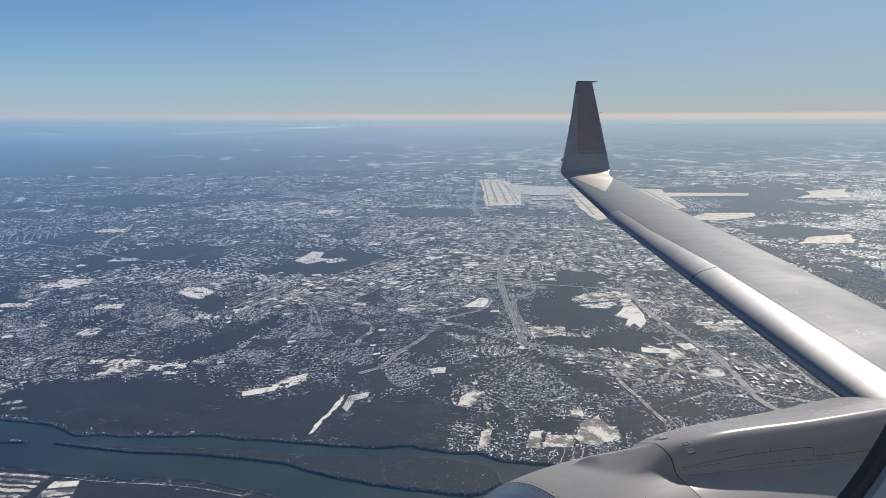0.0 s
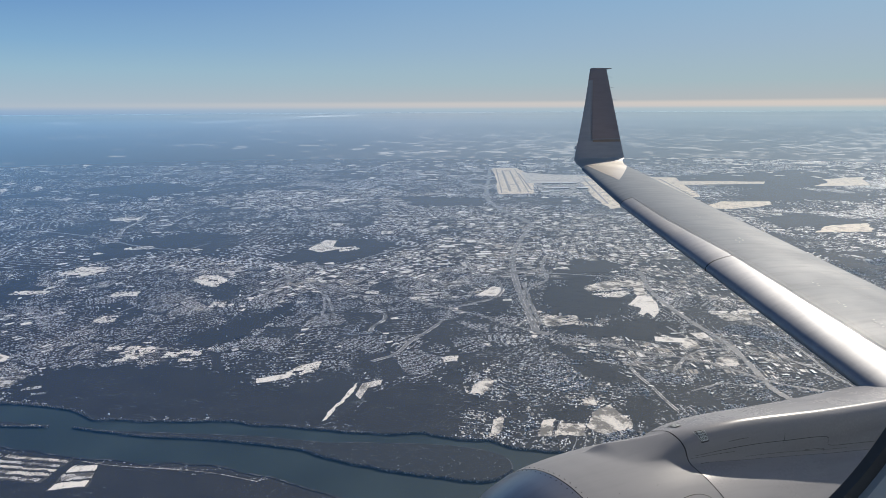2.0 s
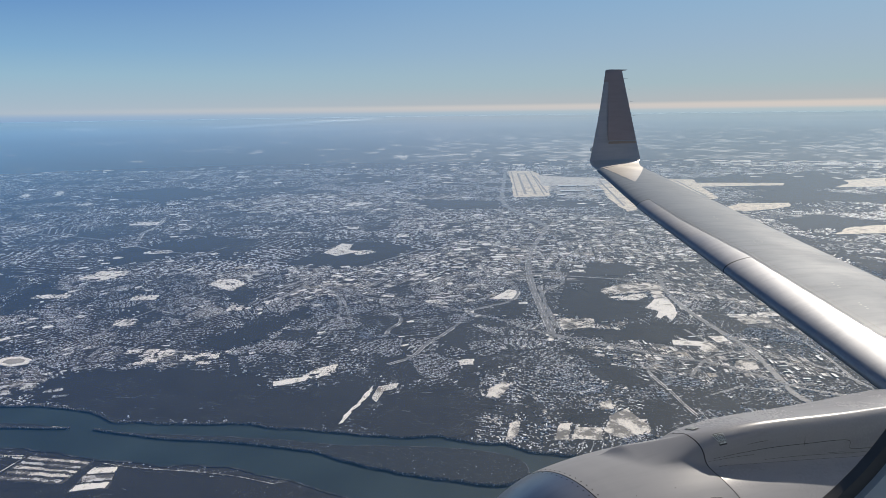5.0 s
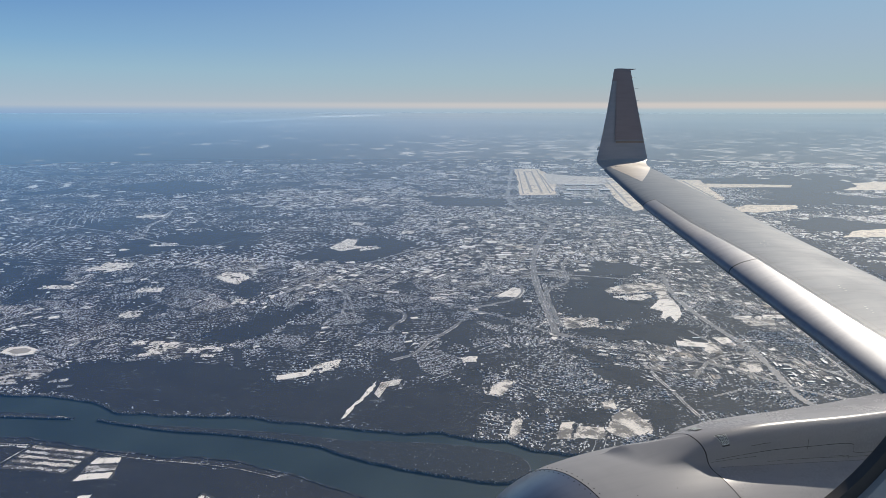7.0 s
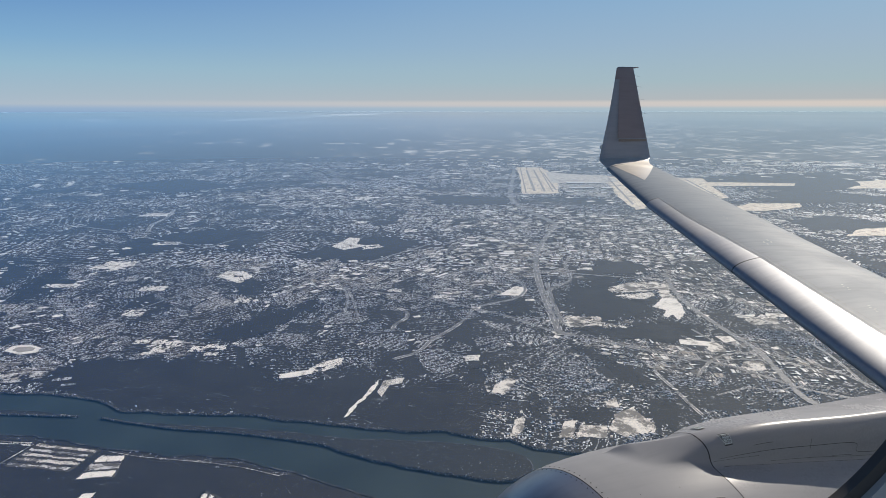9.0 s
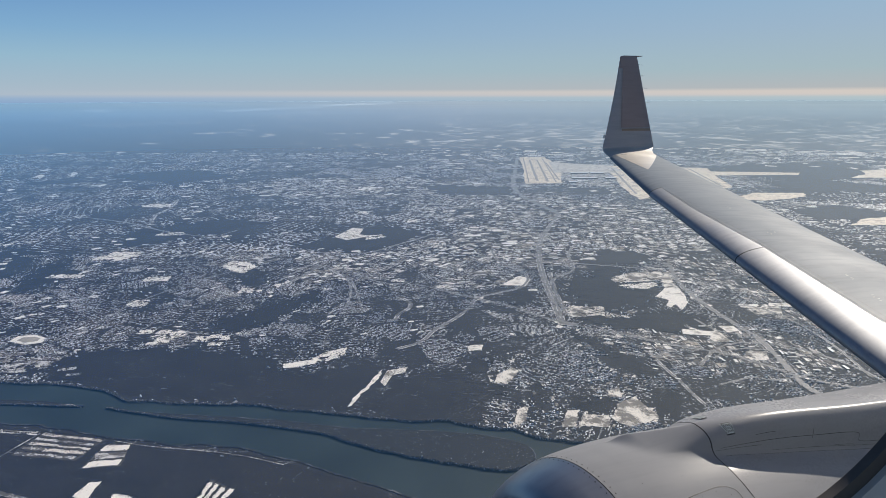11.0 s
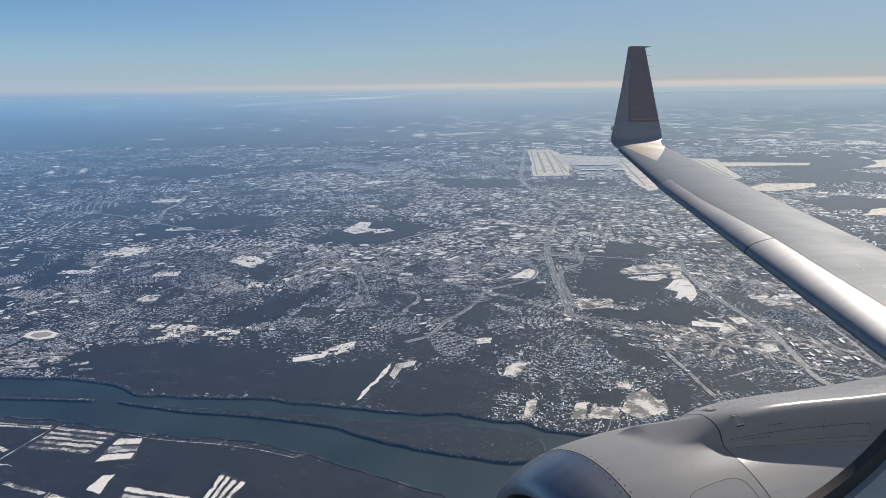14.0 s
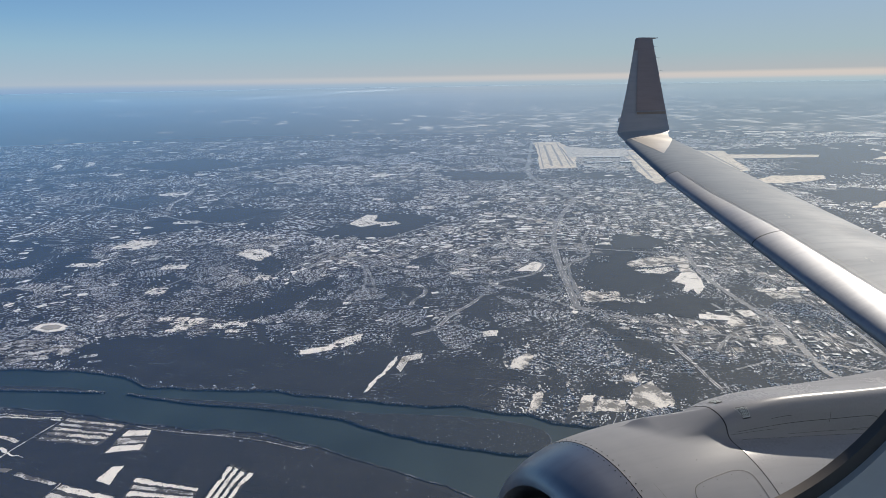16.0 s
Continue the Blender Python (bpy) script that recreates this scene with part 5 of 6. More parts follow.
def quarters(areas):
    """Blocks between straight streets: rows of flat roofs, single halls, car parks, snowy lots and clumps of trees."""
    roofs, paved, snowy, lanes, clumps, done = [], [], [], [], [], []
    for x, y, w, d, turn, scale in areas:
        a = radians(turn)
        c, s = math.cos(a), math.sin(a)
        bu, bv, gap = 2.2 * scale, 1.8 * scale, 0.30 * scale
        reach = math.hypot(w, d) / 2
        nu, nv = int(reach / (bu + gap)) + 1, int(reach / (bv + gap)) + 1
        spots = []
        for i in range(-nu, nu + 1):
            for j in range(-nv, nv + 1):
                u0, v0 = i * (bu + gap), j * (bv + gap)
                u = u0 + 2.2 * scale * noise.noise((u0 * 0.09 / scale, v0 * 0.09 / scale, x)) + (j % 3) * 0.9 * scale
                v = v0 + 3.0 * scale * noise.noise((u0 * 0.07 / scale, v0 * 0.07 / scale, y))
                spots.append((x + u * c - v * s, y + u * s + v * c))
        spots = np.array(spots)
        for ok, (px, py) in zip(free(spots[:, 0], spots[:, 1], True), spots):
            if ok:
                town = noise.noise((px * 0.13 / scale, py * 0.13 / scale, 31.0)) + 0.5 * noise.noise((px * 0.4 / scale, py * 0.4 / scale, 33.0))
                off = math.hypot((px - x) / w, (py - y) / d) * 2
                if off > 1.08 + rng.normal(0, 0.08) or any(math.hypot((px - q[0]) / q[2], (py - q[1]) / q[3]) < 0.5 for q in done):
                    continue
                if town < (-0.42 if scale > 0.7 else -0.16):
                    if rng.uniform() < 0.35:
                        lanes.append((px, py, a + 0.4 * town, bu * 1.2, gap * 0.3))
                    continue
                grow = math.exp(rng.normal(0, 0.28))
                at = lambda du, dv: (px + du * c - dv * s, py + du * s + dv * c)
                b = a + 0.35 * noise.noise((px * 0.05 / scale, py * 0.05 / scale, 2.0))
                if rng.uniform() < 0.7:
                    lanes.append((*at(0, -bv / 2 - gap / 2), b, bu + gap, gap * rng.uniform(0.25, 0.6)))
                if rng.uniform() < 0.6:
                    lanes.append((*at(-bu / 2 - gap / 2, 0), b + math.pi / 2, bv + gap, gap * rng.uniform(0.25, 0.5)))
                kind = rng.uniform()
                if kind < 0.40:
                    rows = int(rng.integers(2, 6))
                    step = bv * 0.92 / rows
                    for k in range(rows):
                        n = int(rng.choice([1, 1, 2, 3]))
                        for m in range(n):
                            lx, ly = bu * 0.45 / n * rng.uniform(0.35, 1.0), step * 0.5 * rng.uniform(0.28, 0.56)
                            if rng.uniform() < 0.74:
                                roofs.append((*at((m + 0.5 - n / 2) * bu * 0.92 / n, (k + 0.5 - rows / 2) * step), b, lx, ly, rng.uniform(0.05, 0.09) * scale ** 0.5))
                    paved.append((px, py, b, bu, bv))
                elif kind < 0.62:
                    roofs.append((*at(rng.normal(0, 0.1) * bu, 0.1 * bv), b, bu * rng.uniform(0.25, 0.46) * grow, bv * rng.uniform(0.14, 0.30) * grow, rng.uniform(0.07, 0.12) * scale ** 0.5))
                    paved.append((px, py, b, bu, bv))
                    snowy.append((*at(0, -0.42 * bv), b, bu * 0.8, bv * 0.12))
                elif kind < 0.74:
                    for k in range(3):
                        snowy.append((*at(rng.normal(0, 0.12) * bu, (k - 1) * 0.3 * bv), b, bu * rng.uniform(0.3, 0.95), bv * rng.uniform(0.10, 0.30)))
                elif kind < 0.86:
                    paved.append((px, py, b, bu, bv))
                    for k in range(4):
                        snowy.append((*at(0, (k - 1.5) * 0.23 * bv), b, bu * rng.uniform(0.6, 0.9), bv * 0.05))
                else:
                    clumps.append((px, py, b, bu))
        done.append((x, y, w, d))
    return [np.array(r) for r in (roofs, paved, snowy, lanes, clumps)]


def slabs(name, label, p, z, mat, category):
    n = len(p)
    local = np.array([(-0.5, -0.5, 0), (0.5, -0.5, 0), (0.5, 0.5, 0), (-0.5, 0.5, 0)])[None] * np.stack([p[:, 3], p[:, 4], np.ones(n)], 1)[:, None, :]
    local = local + rng.normal(0, 0.05, (n, 4, 3)) * np.stack([p[:, 4], p[:, 4], np.zeros(n)], 1)[:, None, :]
    local[:, :, 2] = rng.uniform(0, 0.005, (n, 1))
    tagged(new(name, many(name, turned(local, p, z), [(0, 1, 2, 3)], [mat], [0])), label, category, kind="stuff")


flat, paved, snowy, lanes, clumps = quarters(COMMERCE)
flat = flat[off_roads(flat[:, 0], flat[:, 1], flat[:, 3] * 0.8)]
for name, label, some, top in (("flat_roof_buildings", "crowded flat snowy roofs of shops and offices", flat[flat[:, 1] > 98], ROOFS_FLAT), ("shop_buildings", "grey and snowy flat roofs of shops and offices", flat[flat[:, 1] <= 98], ROOFS_MIXED)):
    local = np.array(BLOCK, float)[None] * np.stack([some[:, 3], some[:, 4], some[:, 5]], 1)[:, None, :]
    tagged(new(name, many(name, turned(local, some, 0.0), BLOCK_FACES, [FACADE, top], [0, 0, 0, 0, 1])), label, "buildings", kind="stuff")
slabs("paved_lots", "grey car parks dusted with snow", paved, 0.0135, PAVED, "car parks")
slabs("car_parks", "snowy lots and verges between the buildings", snowy, 0.021, SNOW, "snow")
slabs("business_streets", "pale salted streets between business blocks", lanes, 0.030, STREET, "streets")


# ---- open lots, schools and ball fields scattered among the houses
def open_lots(count, near, far, low, high, seed):
    y = 1.0 / rng.uniform(1.0 / far, 1.0 / near, count)
    x = rng.uniform(-0.86, 0.86, count) * y
    bank = np.interp(x, [b.x for b in far_bank], [b.y + 4.0 for b in far_bank])
    crowd = np.array([noise.noise((a / b * 9.0, 300.0 / b * 1.6, seed)) + 0.5 * noise.noise((a / b * 30.0, 300.0 / b * 5.0, seed)) for a, b in zip(x, y)])
    ok = free(x, y, True) & (y > bank) & (crowd > rng.uniform(-0.15, 0.45, count))
    x, y = x[ok], y[ok]
    long = y * rng.uniform(low, high, len(x)) ** 1.0
    turn = np.array([0.5 + 2.4 * noise.noise((a * 0.05, b * 0.05, 7.0)) for a, b in zip(x, y)])
    return np.stack([x, y, turn + rng.normal(0, 0.2, len(x)), long, long * rng.uniform(0.25, 0.85, len(x))], 1)


slabs("open_lots", "bright snowy lots and ball fields among the houses", open_lots(2300, 78, 330, 0.005, 0.015, 41.0), 0.022, SNOW, "snow")
slabs("far_fields", "pale snow fields in the haze", thinned_west(open_lots(1100, 330, 2200, 0.006, 0.028, 43.0)), 0.035, SNOW, "snow")


def far_strips(count, near, far, seed, west):
    """Snowy fields of the far country, which lie in loose bands with woods between."""
    y = 1.0 / rng.uniform(1.0 / far, 1.0 / near, count)
    x = rng.uniform(-0.86, 0.86, count) * y
    crowd = np.array([noise.noise((a / b * 7.0, 300.0 / b * 3.5, seed)) + 0.6 * noise.noise((a / b * 22.0, 300.0 / b * 12.0, seed)) for a, b in zip(x, y)])
    keep = (crowd > rng.uniform(-0.20, 0.60, count)) & (rng.uniform(size=count) < np.clip((x / y + 0.45) / 0.7, west, 1.0)) & free(x, y, True)
    x, y = x[keep], y[keep]
    n = len(x)
    return np.stack([x, y, rng.normal(0, 0.25, n), y * rng.uniform(0.002, 0.016, n) * np.where(rng.uniform(size=n) < 0.10, 1.9, 1.0), y * y / 34000.0 * rng.uniform(0.35, 1.15, n)], 1)


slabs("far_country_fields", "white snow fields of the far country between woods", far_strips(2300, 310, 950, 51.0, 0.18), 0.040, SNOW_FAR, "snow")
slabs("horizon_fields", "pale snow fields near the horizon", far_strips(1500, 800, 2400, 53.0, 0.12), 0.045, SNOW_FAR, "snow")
big = open_lots(700, 60, 260, 0.004, 0.010, 47.0)
local = np.array(BLOCK, float)[None] * np.stack([big[:, 3] * 0.5, big[:, 4] * 0.3, np.full(len(big), 0.07)], 1)[:, None, :]
tagged(new("school_roofs", many("school_roofs", turned(local, big, 0.0), BLOCK_FACES, [FACADE, ROOFS_FLAT], [0, 0, 0, 0, 1])), "large flat snowy roofs of schools and stores among the houses", "buildings", kind="stuff")


# ---- faint paths, glades and reed beds in the riverside forest
glade = sown(6000, 46, 75, lambda x, y: in_woods(x, y) & (np.array([noise.noise((a * 0.16, b * 0.30, 21.0)) for a, b in zip(x, y)]) > 0.05))
glade = np.concatenate([glade[:, :2], (-0.3 + 1.2 * (rng.uniform(size=(len(glade), 1)) < 0.3) + rng.normal(0, 0.12, (len(glade), 1))), rng.uniform(0.15, 1.1, (len(glade), 1)), rng.uniform(0.01, 0.05, (len(glade), 1))], 1)
slabs("forest_paths", "pale paths and leaf litter in the forest", glade, 0.075, LITTER, "paths")


# ---- snowy gardens and paddocks of the large plots above the river
plots = sown(26000, 46, 80, lambda x, y: inside([(4.53, 72.90), (14.81, 72.90), (22.74, 63.51), (21.37, 52.96), (13.61, 50.57), (2.90, 53.46), (4.60, 63.51)], x, y) & free(x, y))
plots[:, 2] = 1.20 + 0.5 * np.sin(plots[:, 0] * 0.21) + rng.normal(0, 0.06, len(plots))
patchy = np.array([noise.noise((a * 0.35, b * 0.35, 12.0)) for a, b in plots[:, :2]]) > rng.uniform(-0.50, 0.34, len(plots))
small = rng.uniform(size=patchy.sum()) < 0.86
yards("snowy_gardens", "snowy gardens between rows of trees", plots[patchy][small], 0.04, 0.13, 0.013, SNOW_COOL, True)
yards("snowy_paddocks", "snowy paddocks between rows of trees", plots[patchy][~small], 0.12, 0.30, 0.014, SNOW_PATCHY, True)

# ---- terminal halls on the apron
for x, y, w, d, h, turn in [(53.7, 257.3, 6.83, 5.87, 0.30, 2), (61.0, 257.3, 5.46, 5.87, 0.26, 2), (52.5, 240.8, 9.39, 5.16, 0.28, 1), (62.1, 240.8, 3.84, 6.88, 0.32, 4), (46.0, 229.3, 2.85, 4.69, 0.25, 0)]:
    hall = tagged(new("terminal_hall"), "long low airport terminal hall on the snowy apron", "terminal", "airport halls")
    hall.matrix_world = pose(x, y, 0.05, 0, 0, turn)
    part("wall", box_mesh("wall", w, d * 0.5, h, CONCRETE, 0.02), hall)
    part("roof", box_mesh("roof", w * 1.02, d * 0.53, 0.06, FLAT_ROOF, 0.01, h), hall)
    part("glazing", box_mesh("glazing", w * 0.94, 0.03, h * 0.4, GLASS_DARK, 0.0, h * 0.3), hall).location = (0, -d * 0.25 - 0.01, 0)


# ---------------------------------------------------------------- the airliner
# local axes: x aft, y outboard to starboard, z up, from the passenger's eye
airliner = tagged(new("airliner"), "airliner wing, dark winglet and grey engine nacelle in flight", "airplane")
airliner.matrix_world = pose(0, 0, EYE, 0, 0, 19.03)


def loft(name, sections, mat, closed=True, caps=True, slots=None, smooth=True):
    """A skin over sections of equal count."""
    k = len(sections[0])
    verts = [v for s in sections for v in s]
    faces = []
    for i in range(len(sections) - 1):
        for j in range(k if closed else k - 1):
            a, b = i * k + j, i * k + (j + 1) % k
            faces.append((a, b, b + k, a + k))
    if caps and closed:
        faces += [tuple(range(k))[::-1], tuple(range((len(sections) - 1) * k, len(sections) * k))]
    me = mesh_of(name, verts, faces, mat, None, smooth)
    bm = bmesh.new()
    bm.from_mesh(me)
    bmesh.ops.recalc_face_normals(bm, faces=bm.faces)
    for e in bm.edges:
        e.smooth = not (len(e.link_faces) == 2 and e.calc_face_angle(0.0) > 0.7)
    bm.to_mesh(me)
    bm.free()
    return me


DIHEDRAL, WING_Z, SLAT_END = 0.09, -2.331, 9.95


def wing_edges(l):
    """Leading and trailing edge (x), and the height of the wing, at that distance outboard."""
    lead = 5.057 + 0.3445 * (l - 3.0)
    if l > SLAT_END:                                   # the fixed tip is slimmer than the slats
        lead = 7.468 + 0.404 * (l - SLAT_END)
    return lead, 7.192 + 0.2928 * (l - 3.0), WING_Z + DIHEDRAL * (l - 3.0)


def slat_share(l):
    """How much of the chord the slat takes."""
    return 0.235 - 0.08 * max(0.0, min(1.0, (l - 6.5) / 2.0))


def airfoil(s, upper):
    """Half thickness over the chord at s from 0 to 1."""
    t = 0.2969 * math.sqrt(s) - 0.126 * s - 0.3516 * s * s + 0.2843 * s ** 3 - 0.1036 * s ** 4
    return t * 5 * (0.15 if upper else -0.13)


def section(l, a=0.0, b=1.0, count=14, lift=0.0, closed=True):
    """Points round the part of the wing's section from a to b of its chord."""
    lead, trail, z = wing_edges(l)
    chord = trail - lead
    ss = [a + (b - a) * (0.5 - 0.5 * math.cos(math.pi * i / (count - 1))) if a == 0 else a + (b - a) * i / (count - 1) for i in range(count)]
    top = [(lead + s * chord, l, z - 0.075 + 0.02 * s + airfoil(s, True) * chord + lift) for s in ss]
    low = [(lead + s * chord, l, z - 0.075 + 0.02 * s + airfoil(s, False) * chord - lift) for s in ss]
    return top + low[::-1][:-1] if a == 0 else top + low[::-1]


spans = [0.1 + (SLAT_END - 0.1) * i / 56 for i in range(57)]
part("wing_box", loft("wing_box", [section(l, slat_share(l), 1.0) for l in spans], WING_SKIN), airliner, "grey painted upper wing skin with faint panel lines")
part("fixed_tip", loft("fixed_tip", [section(SLAT_END + 0.0006 + (13.5 - SLAT_END - 0.0006) * i / 16, 0.0, 1.0, 20) for i in range(17)], WING_SKIN), airliner, "grey painted outer wing")
for a, b in ((0.1, 6.44), (6.455, SLAT_END)):
    n = 30
    part("slat", loft("slat", [section(a + (b - a) * i / n, 0.0, slat_share(a + (b - a) * i / n) - 0.003, 14) for i in range(n + 1)], SLAT_METAL), airliner, "polished leading-edge slat")


# ---- winglet: the tip bends up into a tall canted fin
def fin_station(y, z, lead, trail, tilt, thick):
    """A section across the fin, thick along the direction turned by tilt from straight up (90: pointing inboard)."""
    up = Vector((0, -math.sin(radians(tilt)), math.cos(radians(tilt))))
    ring = []
    for side in (1, -1):
        for i in range(12):
            s = i / 11 if side > 0 else 1 - i / 11
            if side < 0 and i in (0, 11):
                continue
            t = airfoil(s, True) / 0.15 * thick * 0.5 * side
            q = Vector((lead + (trail - lead) * s, y, z)) + up * t * (trail - lead)
            ring.append(tuple(q))
    return ring


LEAD, TRAIL, TIP_Z = wing_edges(13.7)
TURN = [(13.50, wing_edges(13.5)[2] - 0.055, wing_edges(13.5)[0], wing_edges(13.5)[1], 0, 0.15), (13.75, TIP_Z - 0.040, 8.985, 10.345, 3, 0.14), (13.95, TIP_Z - 0.010, 9.045, 10.46, 10, 0.13), (14.08, -1.335, 9.08, 10.53, 24, 0.12),
        (14.15, -1.305, 9.10, 10.62, 36, 0.11), (14.185, -1.280, 9.115, 10.655, 46, 0.10)]
part("wingtip_bend", loft("wingtip_bend", [fin_station(*t) for t in TURN], BEND), airliner, "metal bend between wing and winglet, coloured bright as in full sun")
FIN = []
for i in range(11):
    s = i / 10
    FIN.append((14.19 + 0.56 * s, -1.275 + 2.269 * s, 9.118 + 0.742 * s + 0.03 * math.sin(math.pi * s), 10.66 - 0.29 * s, 78, 0.09 - 0.02 * s))
winglet = part("winglet", loft("winglet", [fin_station(*t) for t in FIN], WINGLET_GREY), airliner, "tall dark winglet with a grey leading edge")


def fin_point(s, c, proud):
    """A point on the fin's inboard face: s up the fin, c along its chord."""
    y, z, lead, trail = 14.19 + 0.56 * s, -1.275 + 2.269 * s, 9.118 + 0.742 * s + 0.03 * math.sin(math.pi * s), 10.66 - 0.29 * s
    t = airfoil(c, True) / 0.085 * (0.09 - 0.02 * s) * 0.5 * (trail - lead) + proud
    return (lead + (trail - lead) * c, y - math.sin(radians(78)) * t, z + math.cos(radians(78)) * t)


def fin_sheet(name, s0, s1, c0, c1, mat, proud=0.0015, up=8, along=8, c0_top=None):
    verts, faces = [], []
    for i in range(up + 1):
        s = s0 + (s1 - s0) * i / up
        ca = c0 + ((c0_top if c0_top is not None else c0) - c0) * i / up
        for j in range(along + 1):
            verts.append(fin_point(s, ca + (c1 - ca) * j / along, proud))
    for i in range(up):
        for j in range(along):
            a = i * (along + 1) + j
            faces.append((a, a + along + 1, a + along + 2, a + 1))
    return mesh_of(name, verts, faces, mat, None, True)


part("painted_panel", fin_sheet("painted_panel", 0.217, 0.875, 0.30, 0.985, WINGLET_DARK, c0_top=0.20), winglet, "dark navy painted panel")
part("tip_paint", fin_sheet("tip_paint", 0.875, 1.0, 0.0, 0.985, WINGLET_DARK), winglet, "dark painted tip")
part("stripe", fin_sheet("stripe", 0.180, 0.206, 0.32, 0.985, RED), winglet, "faded brown stripe")
part("tip_cap", loft("tip_cap", [fin_station(14.752, 0.996, 9.86, 10.40, 78, 0.07), fin_station(14.758, 1.02, 9.90, 10.54, 78, 0.05), fin_station(14.76, 1.032, 9.98, 10.54, 78, 0.02)], WINGLET_DARK), winglet, "dark cap with a tail pointing aft")
part("position_light", loft("position_light", [fin_station(14.30, -1.03, 9.187, 9.29, 78, 0.75), fin_station(14.325, -0.94, 9.222, 9.30, 78, 0.75)], LENS), winglet, "small clear wingtip light")


def rod(name, a, b, radius, mat, sides=6):
    a, b = Vector(a), Vector(b)
    way = (b - a).normalized()
    u = way.orthogonal().normalized()
    v = way.cross(u)
    ring = lambda c, r: [tuple(c + (u * math.cos(2 * math.pi * i / sides) + v * math.sin(2 * math.pi * i / sides)) * r) for i in range(sides)]
    return loft(name, [ring(a, radius), ring(b, radius * 0.6)], mat)


for s in (0.50, 0.66, 0.80, 0.92):
    p = Vector(fin_point(s, 1.0, 0.0))
    part("static_wick", rod("static_wick", p, p + Vector((0.14, 0.0, -0.018)), 0.004, LENS), winglet, "thin static discharge wick")

# ---- seams and fittings on the wing
def slat_gap(l, wide):
    top = slat_share(l) - 0.01
    rings = [[(x, l + d, z) for x, _, z in section(l, 0.0, top, 14, 0.0015)] for d in (-wide / 2, wide / 2)]
    part("slat_gap", loft("slat_gap", rings, SEAM), airliner, "dark gap between two slats")


slat_gap(6.4475, 0.020)
slat_gap(SLAT_END + 0.004, 0.060)


def wing_point(l, c, proud):
    lead, trail, z = wing_edges(l)
    chord = trail - lead
    return (lead + c * chord, l, z - 0.075 + 0.02 * c + airfoil(c, True) * chord + proud)


def wing_line(name, share, a, b, width, mat, proud=0.003):
    """A thin strip along the upper skin; share gives its place on the chord."""
    verts, faces = [], []
    n = 40
    for i in range(n + 1):
        l = a + (b - a) * i / n
        lead, trail, z = wing_edges(l)
        verts += [wing_point(l, share(l), proud), wing_point(l, share(l) + width / (trail - lead), proud)]
        if i:
            k = 2 * i
            faces.append((k - 2, k - 1, k + 1, k))
    return mesh_of(name, verts, faces, mat, None, True)


def wing_cut(name, l, c0, c1, width, mat, proud=0.003, skew=0.0):
    """A thin strip across the upper skin, from c0 to c1 of the chord."""
    verts, faces = [], []
    for i in range(11):
        c = c0 + (c1 - c0) * i / 10
        verts += [wing_point(l + skew * c, c, proud), wing_point(l + skew * c + width, c, proud)]
        if i:
            k = 2 * i
            faces.append((k - 2, k - 1, k + 1, k))
    return mesh_of(name, verts, faces, mat, None, True)


part("skin_seam", wing_line("skin_seam", lambda l: slat_share(l) - 0.003, 1.3, SLAT_END, 0.006, FAINT), airliner, "thin slat edge")
part("skin_seam", wing_line("skin_seam", lambda l: slat_share(l) + 0.050, 1.3, 9.0, 0.005, JOINT), airliner, "thin dark skin joint")
part("skin_seam", wing_line("skin_seam", lambda l: slat_share(l) + 0.018, 1.3, 9.6, 0.012, FAINT), airliner, "thin dark skin joint")
part("spoiler_seam", wing_line("spoiler_seam", lambda l: 0.70, 2.0, 12.0, 0.004, FAINT), airliner, "thin dark spoiler joint")
part("flap_seam", wing_line("flap_seam", lambda l: 0.86, 2.0, 12.0, 0.010, FAINT), airliner, "thin dark flap joint")
for l in (4.2, 5.1, 7.4, 8.6, 10.9):
    part("spoiler_seam", wing_cut("spoiler_seam", l, 0.70, 0.86, 0.006, FAINT), airliner, "thin dark spoiler joint")


def sunlit_tip_patch():
    """The sunlit patch painted before the winglet: a point at the leading edge that widens aft and outboard."""
    verts, faces = [], []
    up, along = 14, 10
    for i in range(up + 1):
        l = 11.55 + (13.5 - 11.55) * i / up
        c0, c1 = 0.28 - 0.18 * i / up, 0.30 + 0.68 * i / up
        verts += [wing_point(l, c0 + (c1 - c0) * j / along, 0.002) for j in range(along + 1)]
    for i in range(up):
        for j in range(along):
            a = i * (along + 1) + j
            faces.append((a, a + 1, a + along + 2, a + along + 1))
    return mesh_of("sunlit_tip_patch", verts, faces, BEND, None, True)


part("sunlit_tip_patch", sunlit_tip_patch(), airliner, "sunlit patch painted bright on the wingtip in front of the winglet")
part("tip_slot", wing_cut("tip_slot", 13.36, 0.05, 0.34, 0.022, SEAM, 0.004), airliner, "short dark slot at the wingtip")
for l, c in ((4.1, 0.42), (4.6, 0.40), (5.2, 0.47), (6.9, 0.45), (7.0, 0.52), (8.3, 0.5)):
    for k in range(4):
        part("worn_fastener", wing_cut("worn_fastener", l + 0.05 * k, c + 0.012 * (k % 2), c + 0.012 * (k % 2) + 0.016, 0.012, LENS, 0.003), airliner, "pale worn fastener on the wing skin")

